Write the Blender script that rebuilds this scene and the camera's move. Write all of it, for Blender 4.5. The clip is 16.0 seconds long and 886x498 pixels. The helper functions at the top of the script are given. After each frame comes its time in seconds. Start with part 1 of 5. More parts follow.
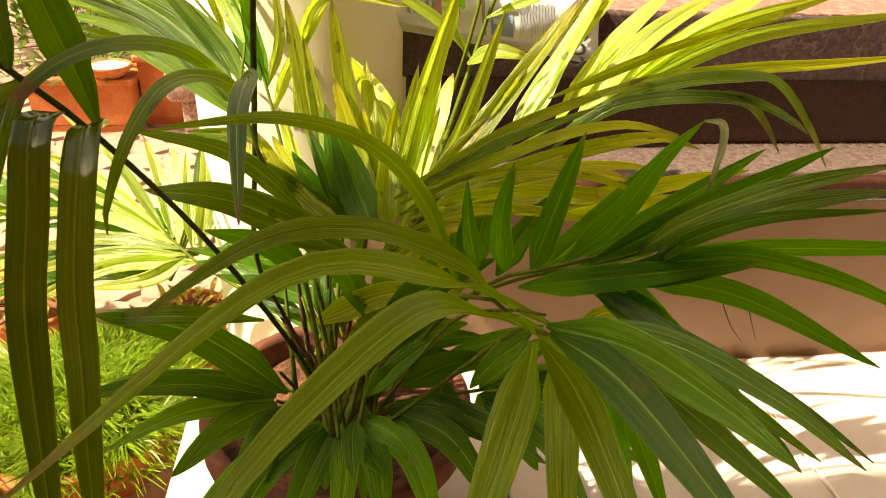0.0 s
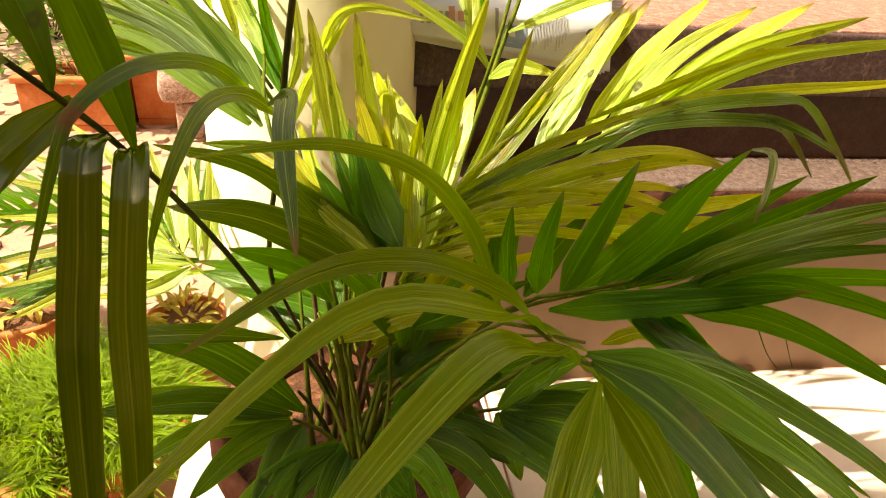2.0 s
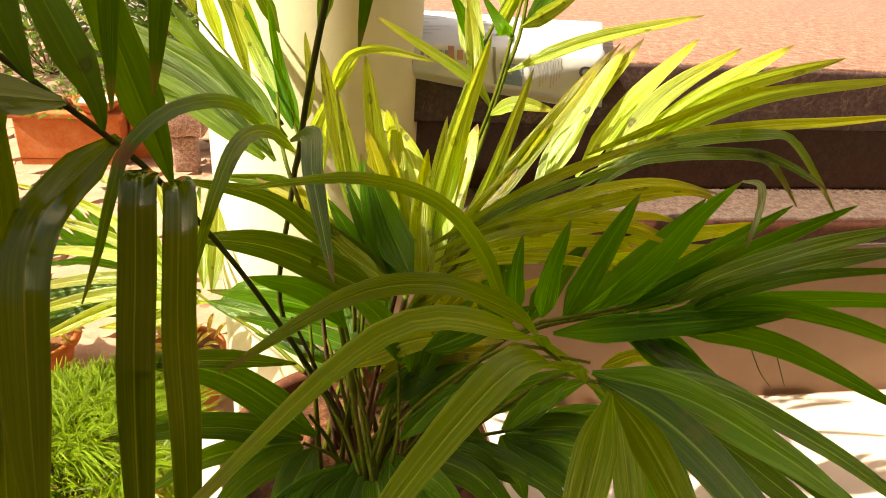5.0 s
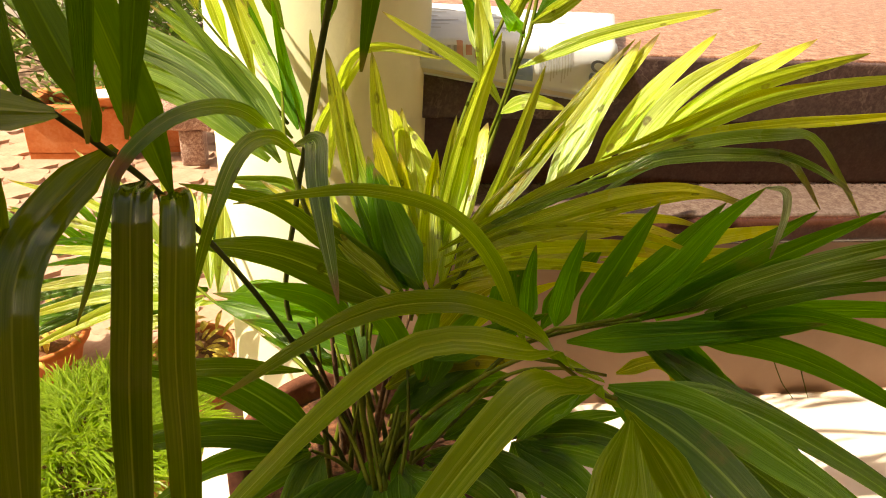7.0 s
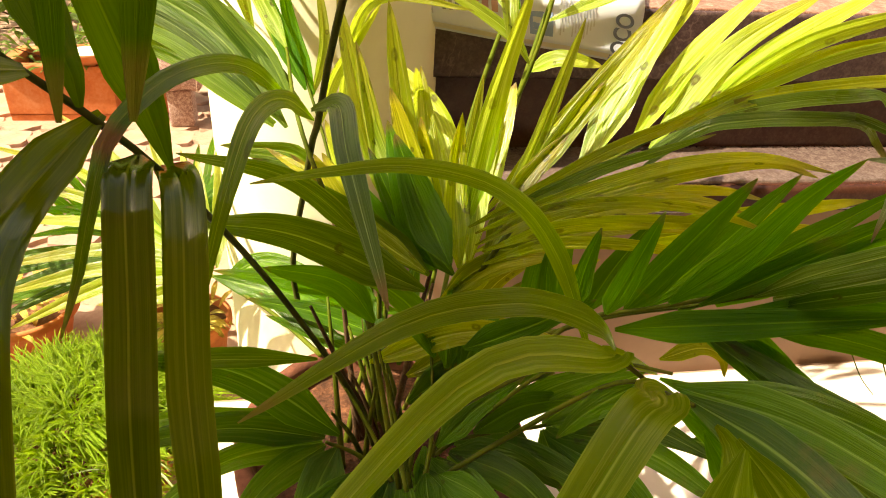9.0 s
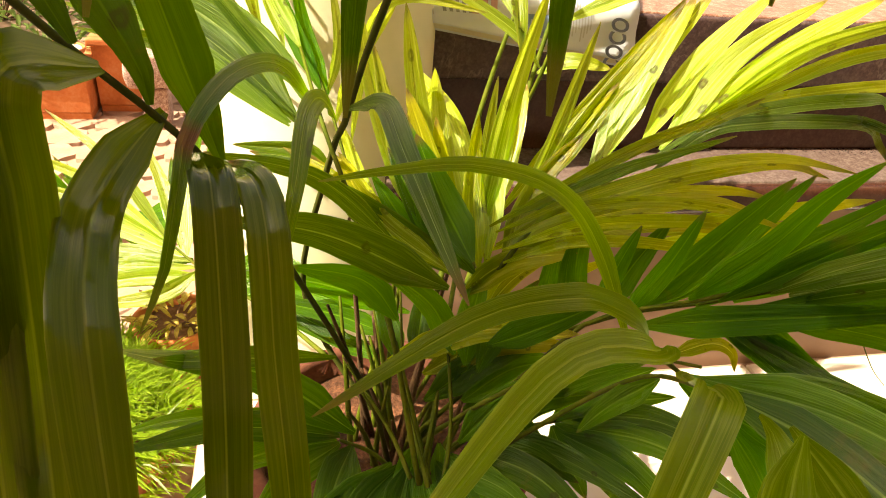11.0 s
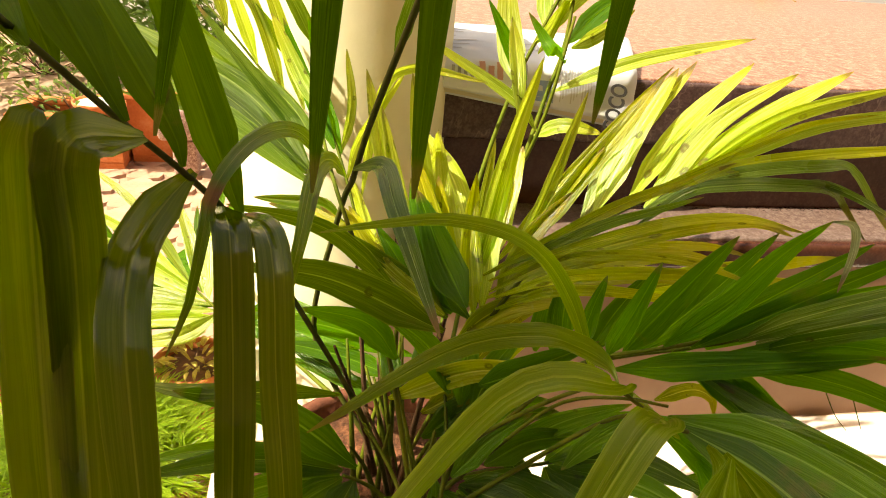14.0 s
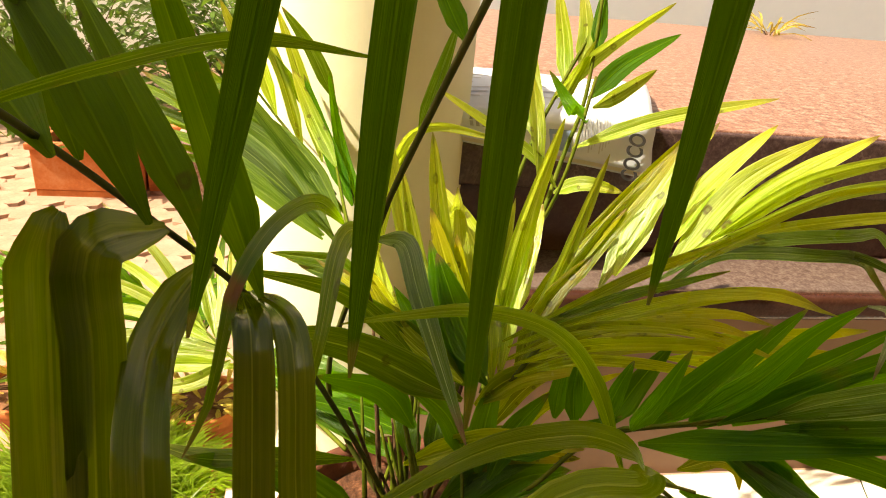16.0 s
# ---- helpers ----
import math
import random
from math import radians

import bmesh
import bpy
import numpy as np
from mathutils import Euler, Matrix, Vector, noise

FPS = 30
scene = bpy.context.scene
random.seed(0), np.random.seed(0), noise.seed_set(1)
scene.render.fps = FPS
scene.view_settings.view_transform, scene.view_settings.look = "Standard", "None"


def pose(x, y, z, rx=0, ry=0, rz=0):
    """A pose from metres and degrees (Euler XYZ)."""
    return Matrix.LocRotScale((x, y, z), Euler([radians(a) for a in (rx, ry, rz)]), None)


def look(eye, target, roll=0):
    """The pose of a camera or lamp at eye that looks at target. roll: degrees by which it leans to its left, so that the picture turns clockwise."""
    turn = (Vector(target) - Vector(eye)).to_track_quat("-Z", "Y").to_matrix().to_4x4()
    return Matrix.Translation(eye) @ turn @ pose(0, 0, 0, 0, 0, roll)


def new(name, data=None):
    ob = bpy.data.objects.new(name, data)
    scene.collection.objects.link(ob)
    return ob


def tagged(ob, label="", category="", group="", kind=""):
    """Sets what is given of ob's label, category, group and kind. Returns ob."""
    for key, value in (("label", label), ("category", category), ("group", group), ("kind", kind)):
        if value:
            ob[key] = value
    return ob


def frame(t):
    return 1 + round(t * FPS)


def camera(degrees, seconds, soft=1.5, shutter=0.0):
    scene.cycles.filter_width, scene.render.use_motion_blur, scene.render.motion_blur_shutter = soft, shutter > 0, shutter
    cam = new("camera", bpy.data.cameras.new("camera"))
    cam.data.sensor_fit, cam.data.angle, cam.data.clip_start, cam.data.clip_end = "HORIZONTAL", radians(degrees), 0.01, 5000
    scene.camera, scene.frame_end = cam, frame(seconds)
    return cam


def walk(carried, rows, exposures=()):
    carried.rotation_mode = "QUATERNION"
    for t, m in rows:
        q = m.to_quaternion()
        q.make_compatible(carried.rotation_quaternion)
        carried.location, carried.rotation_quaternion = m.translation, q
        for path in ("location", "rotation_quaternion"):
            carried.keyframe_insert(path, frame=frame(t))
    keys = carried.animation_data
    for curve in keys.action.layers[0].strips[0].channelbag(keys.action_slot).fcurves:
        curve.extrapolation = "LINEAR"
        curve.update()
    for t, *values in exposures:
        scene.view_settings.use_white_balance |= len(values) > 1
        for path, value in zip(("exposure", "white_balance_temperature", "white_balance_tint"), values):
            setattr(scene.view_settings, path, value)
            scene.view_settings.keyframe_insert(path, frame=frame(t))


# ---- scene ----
cam = camera(65.98, 16.0, soft=1.0)
PATH = [
    (0, (0.105, -0.053, 0.653), (0.362, 1.664, -0.339), 2.9),
    (0.5, (0.095, -0.043, 0.653), (0.381, 1.671, -0.338), 3.7),
    (1, (0.088, -0.036, 0.657), (0.382, 1.672, -0.341), 3.3),
    (1.5, (0.082, -0.037, 0.658), (0.372, 1.677, -0.331), 3.4),
    (2, (0.077, -0.036, 0.659), (0.375, 1.678, -0.327), 4.2),
    (2.5, (0.075, -0.038, 0.661), (0.386, 1.682, -0.311), 4.3),
    (3, (0.072, -0.045, 0.662), (0.406, 1.688, -0.279), 4.7),
    (3.5, (0.068, -0.051, 0.66), (0.434, 1.683, -0.267), 5.1),
    (4, (0.07, -0.052, 0.659), (0.471, 1.676, -0.266), 5.5),
    (4.5, (0.065, -0.056, 0.666), (0.449, 1.687, -0.236), 4.8),
    (4.7, (0.059, -0.057, 0.667), (0.402, 1.696, -0.234), 4.6),
    (7, (0.061, -0.039, 0.671), (0.366, 1.705, -0.26), 3.7),
    (7.5, (0.06, -0.014, 0.666), (0.351, 1.701, -0.32), 3.3),
    (8, (0.059, 0.001, 0.66), (0.335, 1.705, -0.351), 3.2),
    (10.5, (0.012, 0.024, 0.652), (0.438, 1.679, -0.387), 5.6),
    (11, (0.008, 0.016, 0.653), (0.425, 1.686, -0.367), 5.5),
    (11.5, (0.005, -0.002, 0.662), (0.394, 1.701, -0.312), 5.6),
    (12, (0.002, -0.018, 0.668), (0.387, 1.708, -0.267), 6.0),
    (12.5, (0.003, -0.016, 0.67), (0.401, 1.713, -0.252), 6.0),
    (13, (0.016, -0.023, 0.672), (0.37, 1.722, -0.239), 5.1),
    (13.5, (0.015, -0.025, 0.671), (0.383, 1.723, -0.228), 5.6),
    (14, (0.015, -0.025, 0.673), (0.377, 1.728, -0.219), 5.4),
    (14.5, (0.01, -0.021, 0.67), (0.368, 1.739, -0.21), 5.8),
    (15, (0.017, -0.012, 0.673), (0.371, 1.744, -0.217), 5.4),
    (15.5, (0.016, -0.007, 0.685), (0.329, 1.78, -0.158), 5.6),
    (16, (0.01, -0.005, 0.695), (0.34, 1.785, -0.134), 5.6),
]
walk(cam, [(t, look(eye, target, roll)) for t, eye, target, roll in PATH],
     exposures=[(0.0, 1.45, 7900, 3), (2.5, 1.47, 7900, 3), (4.5, 1.37, 7900, 3), (7.0, 1.24, 7900, 3), (8.0, 1.36, 7900, 3), (11.0, 1.64, 7900, 3), (13.0, 1.53, 7900, 3), (15.0, 1.46, 7900, 3), (16.0, 1.28, 7900, 3)])

# ---------- light ----------
SUN_UP, SUN_BACK = radians(48.5), radians(-7)
to_sun = Vector((-math.cos(SUN_BACK) * math.cos(SUN_UP), math.sin(SUN_BACK) * math.cos(SUN_UP), math.sin(SUN_UP)))
world = bpy.data.worlds.new("sky")
scene.world = world
world.use_nodes = True
sky = world.node_tree.nodes.new("ShaderNodeTexSky")
sky.sky_type, sky.sun_disc = "NISHITA", False
sky.sun_elevation = SUN_UP
sky.air_density, sky.dust_density, sky.ozone_density = 1.0, 9.0, 0.6
sky.sun_rotation = math.atan2(to_sun.x, to_sun.y)
world.node_tree.links.new(sky.outputs[0], world.node_tree.nodes["Background"].inputs[0])
world.node_tree.nodes["Background"].inputs[1].default_value = 0.075
sun = new("sun", bpy.data.lights.new("sun", "SUN"))
sun.data.energy, sun.data.angle, sun.data.color = 4.7, radians(0.6), (1.0, 0.93, 0.82)
sun.matrix_world = look(to_sun * 8, (0, 0, 0))


# ---------- materials ----------
class Nodes:
    def __init__(self, name):
        self.mat = bpy.data.materials.new(name)
        self.mat.use_nodes = True
        self.t = self.mat.node_tree
        self.bsdf = self.t.nodes["Principled BSDF"]
        self.out = self.t.nodes["Material Output"]

    def n(self, kind, **inputs):
        node = self.t.nodes.new("ShaderNode" + kind)
        for key, value in inputs.items():
            self.put(node, key.replace("_", " "), value)
        return node

    def put(self, node, key, value):
        sock = node.inputs[key] if key in node.inputs else node.inputs[int(key[1:])]
        if hasattr(value, "is_linked") or hasattr(value, "links"):
            self.t.links.new(value, sock)
        else:
            sock.default_value = value

    def noise(self, scale, detail=4.0, rough=0.55, vec=None, dist=0.0):
        x = self.n("TexNoise", Scale=scale, Detail=detail, Roughness=rough, Distortion=dist)
        if vec is not None:
            self.t.links.new(vec, x.inputs["Vector"])
        return x.outputs["Fac"]

    def ramp(self, fac, *stops):
        r = self.n("ValToRGB")
        e = r.color_ramp.elements
        while len(e) < len(stops):
            e.new(0.5)
        for el, (p, c) in zip(e, stops):
            el.position, el.color = p, (*c, 1) if len(c) == 3 else c
        self.t.links.new(fac, r.inputs[0])
        return r.outputs[0]

    def mix(self, fac, a, b, blend="MIX"):
        m = self.n("Mix")
        m.data_type, m.blend_type = "RGBA", blend
        for i, v in ((0, fac), (6, a), (7, b)):
            if hasattr(v, "is_linked"):
                self.t.links.new(v, m.inputs[i])
            else:
                m.inputs[i].default_value = v if i == 0 else (*v, 1)
        return m.outputs[2]

    def math(self, op, a, b=0.0, c=0.0):
        m = self.n("Math")
        m.operation = op
        for i, v in enumerate((a, b, c)):
            if hasattr(v, "is_linked"):
                self.t.links.new(v, m.inputs[i])
            else:
                m.inputs[i].default_value = v
        return m.outputs[0]

    def coord(self, which="Object", scale=None):
        c = self.n("TexCoord").outputs[which]
        if scale:
            mp = self.n("Mapping")
            mp.inputs["Scale"].default_value = scale
            self.t.links.new(c, mp.inputs["Vector"])
            c = mp.outputs[0]
        return c

    def bump(self, height, strength=0.3, distance=0.002):
        b = self.n("Bump", Strength=strength, Distance=distance)
        self.t.links.new(height, b.inputs["Height"])
        self.t.links.new(b.outputs[0], self.bsdf.inputs["Normal"])
        return b.outputs[0]

    def set(self, **kw):
        for key, value in kw.items():
            self.put(self.bsdf, key.replace("_", " "), (*value, 1) if isinstance(value, tuple) and len(value) == 3 else value)
        return self.mat


def rough_mat(name, colours, scale, rough=0.8, bump=0.3, bscale=None, dist=0.002, spec=0.3):
    m = Nodes(name)
    c = m.coord()
    a = m.noise(scale, 6, 0.6, c)
    b = m.noise(scale * 7, 4, 0.6, c)
    f = m.math("ADD", m.math("MULTIPLY", a, 0.65), m.math("MULTIPLY", b, 0.35))
    step = [0.3 + 0.4 * i / max(1, len(colours) - 1) for i in range(len(colours))]
    m.bump(m.noise(bscale or scale * 12, 5, 0.6, c), bump, dist)
    return m.set(Base_Color=m.ramp(f, *zip(step, colours)), Roughness=rough, Specular_IOR_Level=spec)


def leaf_mat(name, deep, fresh, pale, glow, thin=0.45, spots=0.0, brown=0.12, gloss=0.32, spec=0.30, grain=0.7, ripen=0.0, relief=0.9, scorch=0.0):
    """A palm leaflet: u runs across the blade, v from its base to its tip."""
    m = Nodes(name)
    uv = m.coord("UV")
    obj = m.coord()
    rnd = m.n("ObjectInfo").outputs["Random"]
    sep = m.n("SeparateXYZ")
    m.t.links.new(uv, sep.inputs[0])
    u, v = sep.outputs[0], sep.outputs[1]
    stretch = m.n("Mapping", Vector=m.coord("UV"), Location=m.n("CombineXYZ", X=m.math("MULTIPLY", rnd, 37.0), Y=m.math("MULTIPLY", rnd, 11.0)).outputs[0], Scale=(6.5, 0.9, 1.0)).outputs[0]
    vein = m.noise(1.6, 3, 0.6, stretch)
    fine = m.noise(5.5, 2, 0.5, stretch)
    patch = m.noise(9.0, 4, 0.6, obj)
    base = m.mix(m.math("MULTIPLY_ADD", rnd, 0.5, m.math("MULTIPLY_ADD", patch, 0.9, -0.25)), deep, fresh)
    base = m.mix(m.math("MULTIPLY", m.ramp(vein, (0.48, (0, 0, 0)), (0.58, (1, 1, 1))), grain), base, pale)
    base = m.mix(m.math("MULTIPLY", m.ramp(fine, (0.50, (0, 0, 0)), (0.58, (1, 1, 1))), grain), base, tuple(0.6 * c for c in deep))
    age = m.math("MULTIPLY_ADD", m.math("FRACT", m.math("MULTIPLY", rnd, 57.3)), 0.80, 0.70)
    base = m.mix(1.0, base, m.n("CombineColor", Red=age, Green=age, Blue=age).outputs[0], "MULTIPLY")
    rib = m.ramp(m.math("ABSOLUTE", m.math("SUBTRACT", u, m.math("MULTIPLY_ADD", rnd, 0.16, 0.42))), (0.012, (1, 1, 1)), (0.030, (0, 0, 0)))
    base = m.mix(m.math("MULTIPLY", rib, 0.9), base, tuple(min(1.0, 1.3 * c) for c in pale))
    margin = m.ramp(m.math("ABSOLUTE", m.math("SUBTRACT", u, 0.5)), (0.470, (0, 0, 0)), (0.492, (1, 1, 1)))
    base = m.mix(m.math("MULTIPLY", margin, 0.6), base, pale)
    if ripen:
        base = m.mix(m.math("MULTIPLY", m.math("POWER", v, 2.4), ripen), base, (0.52, 0.40, 0.020))
    # dry tip and edges
    tip = m.math("ADD", v, m.math("MULTIPLY", m.math("SUBTRACT", patch, 0.5), 0.25))
    dry = m.ramp(tip, (1.0 - brown, (0, 0, 0)), (1.0 - brown * 0.35, (1, 1, 1)))
    base = m.mix(dry, base, (0.17, 0.085, 0.032))
    if scorch:
        near = m.math("ABSOLUTE", m.math("SUBTRACT", v, scorch))
        base = m.mix(m.ramp(near, (0.010, (1, 1, 1)), (0.032, (0, 0, 0))), base, (0.20, 0.028, 0.012))
    if spots:
        wob = m.n("VectorMath", **{"_0": uv, "_1": m.n("CombineXYZ", X=m.math("MULTIPLY", m.noise(7.0, 3, 0.6, stretch), 0.35), Y=m.math("MULTIPLY", patch, 0.05)).outputs[0]})
        grid = m.n("Mapping", Vector=wob.outputs[0], Location=m.n("CombineXYZ", X=m.math("MULTIPLY", rnd, 53.0), Y=m.math("MULTIPLY", rnd, 29.0)).outputs[0], Scale=(1.5, 10.0, 1.0)).outputs[0]
        vo = m.n("TexVoronoi", Scale=1.0, Randomness=1.0)
        vo.voronoi_dimensions = "2D"
        m.t.links.new(grid, vo.inputs["Vector"])
        dice = m.n("SeparateColor", Color=vo.outputs["Color"]).outputs
        rare = m.math("GREATER_THAN", dice[0], 1.0 - 0.55 * spots)
        size = m.math("MULTIPLY_ADD", dice[1], 0.9, 0.5)
        ring = m.ramp(m.math("DIVIDE", vo.outputs["Distance"], size), (0.06, (0.5, 0.5, 0.5)), (0.11, (1, 1, 1)), (0.18, (1, 1, 1)), (0.26, (0, 0, 0)))
        base = m.mix(m.math("MULTIPLY", ring, rare), base, (0.030, 0.016, 0.006))
        rust = m.ramp(m.noise(26.0, 5, 0.7, obj), (0.60, (0, 0, 0)), (0.74, (1, 1, 1)))
        base = m.mix(m.math("MULTIPLY", rust, 0.55), base, (0.17, 0.10, 0.02))
    bump = m.bump(m.math("MULTIPLY_ADD", vein, 1.0, m.math("MULTIPLY", fine, 0.5)), relief, 0.002)
    m.set(Base_Color=base, Roughness=m.math("MULTIPLY_ADD", patch, 0.16, gloss - 0.05), Specular_IOR_Level=spec, Specular_Tint=(1.0, 0.95, 0.84))
    tr = m.n("BsdfTranslucent", Color=m.mix(0.5, base, m.mix(1.0, glow, m.n("CombineColor", Red=age, Green=age, Blue=age).outputs[0], "MULTIPLY")), Normal=bump)
    sh = m.n("MixShader", Fac=thin)
    m.t.links.new(m.bsdf.outputs[0], sh.inputs[1])
    m.t.links.new(tr.outputs[0], sh.inputs[2])
    m.t.links.new(sh.outputs[0], m.out.inputs[0])
    return m.mat


LEAF = {
    # deep, dusk, shade: darker copies for near leaflets, porch shade put into colour
    "deep": leaf_mat("leaf_shaded_deep_green", (0.013, 0.036, 0.0), (0.034, 0.080, 0.0), (0.060, 0.115, 0.003), (0.15, 0.32, 0.001), 0.48, 0.0, 0.03, 0.40, 0.12, grain=0.25, relief=0.5),
    "dusk": leaf_mat("leaf_shaded_green", (0.018, 0.048, 0.0), (0.046, 0.100, 0.0), (0.076, 0.135, 0.004), (0.16, 0.30, 0.001), 0.42, 0.10, 0.05, 0.48, 0.05, grain=0.25, relief=0.4),
    "shade": leaf_mat("leaf_shaded_olive", (0.019, 0.043, 0.0), (0.050, 0.080, 0.0), (0.125, 0.150, 0.018), (0.21, 0.30, 0.001), 0.42, 0.0, 0.06, 0.08, 0.50, grain=0.34, relief=0.06),
    "scorched": leaf_mat("leaf_scorched_olive", (0.018, 0.053, 0.0), (0.050, 0.106, 0.0), (0.126, 0.185, 0.024), (0.198, 0.360, 0.001), 0.42, 0.05, 0.08, 0.20, 0.40, grain=0.40, relief=0.5, scorch=0.78),
    "green": leaf_mat("leaf_green", (0.022, 0.084, 0.0), (0.060, 0.178, 0.001), (0.162, 0.314, 0.018), (0.324, 0.707, 0.002), 0.50, 0.0, 0.12, 0.28, 0.3, grain=0.28),
    "glossy": leaf_mat("leaf_glossy_green", (0.014, 0.064, 0.0), (0.050, 0.148, 0.001), (0.171, 0.302, 0.032), (0.243, 0.530, 0.002), 0.48, 0.10, 0.06, 0.22, 0.50, grain=0.34),
    "arch": leaf_mat("leaf_arching_olive", (0.045, 0.095, 0.0), (0.108, 0.185, 0.001), (0.235, 0.311, 0.030), (0.403, 0.634, 0.002), 0.48, 0.05, 0.08, 0.17, 0.36, 0.48, relief=0.5),
    "fan": leaf_mat("leaf_fan_green", (0.015, 0.064, 0.0), (0.053, 0.144, 0.001), (0.188, 0.322, 0.034), (0.275, 0.579, 0.002), 0.48, 0.03, 0.05, 0.20, 0.50, 0.30, relief=0.5),
    "olive": leaf_mat("leaf_olive", (0.038, 0.099, 0.0), (0.103, 0.201, 0.0), (0.235, 0.335, 0.030), (0.403, 0.692, 0.001), 0.50, 0.16, 0.08, 0.18, 0.40, grain=0.60, relief=0.6),
    "lush": leaf_mat("leaf_lush", (0.015, 0.078, 0.0), (0.048, 0.178, 0.001), (0.138, 0.278, 0.012), (0.287, 0.663, 0.002), 0.52, 0.03, 0.05, 0.40, 0.18, grain=0.36),
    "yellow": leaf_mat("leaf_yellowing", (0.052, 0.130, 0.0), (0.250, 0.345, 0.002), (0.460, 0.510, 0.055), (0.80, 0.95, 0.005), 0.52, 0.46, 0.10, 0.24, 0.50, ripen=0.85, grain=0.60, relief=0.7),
    "wilt": leaf_mat("leaf_wilting", (0.035, 0.100, 0.006), (0.095, 0.180, 0.014), (0.230, 0.330, 0.085), (0.32, 0.50, 0.010), 0.42, 0.34, 0.34, 0.24, 0.6, grain=0.62),
    # fresh leaf lightened for the sunlit fronds; part of the sun sits in its colour
    "fresh": leaf_mat("leaf_fresh_sunlit", (0.085, 0.210, 0.004), (0.270, 0.390, 0.018), (0.520, 0.600, 0.160), (0.82, 0.95, 0.050), 0.48, 0.24, 0.06, 0.26, 0.80, ripen=0.55, grain=0.55, relief=0.6),
    "withered": leaf_mat("leaf_withered_tip", (0.180, 0.233, 0.09), (0.324, 0.382, 0.18), (0.522, 0.594, 0.36), (0.450, 0.530, 0.20), 0.35, 0.0, 0.30, 0.45, 0.3, grain=0.6),
    "light": leaf_mat("leaf_light", (0.022, 0.070, 0.002), (0.080, 0.150, 0.006), (0.155, 0.225, 0.028), (0.36, 0.52, 0.010), 0.46, 0.0, 0.08, 0.34, 0.16, grain=0.62, relief=0.6),
    "pale": leaf_mat("leaf_pale", (0.041, 0.106, 0.004), (0.099, 0.191, 0.012), (0.243, 0.350, 0.080), (0.306, 0.509, 0.010), 0.40, 0.0, 0.10, 0.20, 0.36, grain=0.60, relief=0.5),
}
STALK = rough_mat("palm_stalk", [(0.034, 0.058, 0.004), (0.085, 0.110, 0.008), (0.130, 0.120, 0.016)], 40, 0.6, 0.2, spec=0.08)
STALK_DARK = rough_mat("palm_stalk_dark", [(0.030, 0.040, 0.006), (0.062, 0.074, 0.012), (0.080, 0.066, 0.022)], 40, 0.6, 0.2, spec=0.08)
HUSK = rough_mat("dry_husk", [(0.03, 0.016, 0.008), (0.10, 0.050, 0.022), (0.19, 0.11, 0.055)], 60, 0.85, 0.5)
TERRACOTTA = rough_mat("terracotta", [(0.36, 0.10, 0.035), (0.48, 0.15, 0.05), (0.54, 0.23, 0.11)], 14, 0.85, 0.35)
# darker terracotta copy: the shade under the palm is put into the colour
SHADED_CLAY = rough_mat("shaded_clay", [(0.075, 0.026, 0.016), (0.15, 0.050, 0.028), (0.24, 0.10, 0.06)], 18, 0.9, 0.5)
SOIL = rough_mat("soil", [(0.06, 0.028, 0.016), (0.16, 0.07, 0.035), (0.30, 0.13, 0.06)], 30, 0.95, 1.0, 90, 0.006)
RED_SOIL = rough_mat("brick_grit", [(0.022, 0.010, 0.006), (0.10, 0.038, 0.018), (0.30, 0.12, 0.06)], 45, 0.95, 1.0, 120, 0.006)
WALL_PAINT = rough_mat("tan_wall_paint", [(0.28, 0.175, 0.118), (0.33, 0.21, 0.145), (0.37, 0.245, 0.172)], 3, 0.75, 0.15, 120, 0.001)
PLASTER = rough_mat("cream_stucco", [(0.68, 0.64, 0.44), (0.73, 0.69, 0.50), (0.77, 0.74, 0.57)], 4, 0.85, 0.25, 190, 0.0014)
TILE = rough_mat("pale_floor_tile", [(0.62, 0.53, 0.47), (0.70, 0.61, 0.55), (0.75, 0.67, 0.60)], 5, 0.45, 0.08, 60, 0.001)
PAVER = rough_mat("pink_paver", [(0.29, 0.17, 0.115), (0.37, 0.23, 0.165), (0.44, 0.295, 0.22)], 18, 0.9, 0.5, 200, 0.002)
# near-white fill colour that paints the sun glare inside the clay dish
GLARE_FILL = rough_mat("pale_glare", [(0.62, 0.58, 0.50), (0.74, 0.70, 0.62)], 40, 0.95, 0.4)
JOINT = rough_mat("paver_joint", [(0.30, 0.18, 0.13), (0.40, 0.26, 0.19)], 30, 0.95, 0.5)
EARTH = rough_mat("garden_earth", [(0.22, 0.13, 0.08), (0.34, 0.21, 0.14)], 2, 0.95, 0.6, 40, 0.01)
# warm paint of the unseen walls and roof, chosen to warm the shade
WARM_PAINT = rough_mat("warm_cream_paint", [(0.78, 0.65, 0.40), (0.84, 0.72, 0.48)], 2, 0.8, 0.1)
# paint of an unseen dark band, added for the leaves to reflect
SHEEN_BAND = rough_mat("dark_brown_paint", [(0.035, 0.020, 0.014), (0.05, 0.028, 0.02)], 3, 0.6, 0.1)
GREY_WALL = rough_mat("grey_blue_wall", [(0.72, 0.78, 0.88), (0.80, 0.85, 0.92)], 2, 0.8, 0.2)
WHITE_WALL = rough_mat("white_wall", [(0.74, 0.74, 0.74), (0.82, 0.82, 0.82)], 2, 0.8, 0.2)
GRASS = leaf_mat("grass_blade", (0.080, 0.165, 0.003), (0.220, 0.330, 0.010), (0.360, 0.460, 0.050), (0.50, 0.70, 0.02), 0.38, 0.0, 0.05)
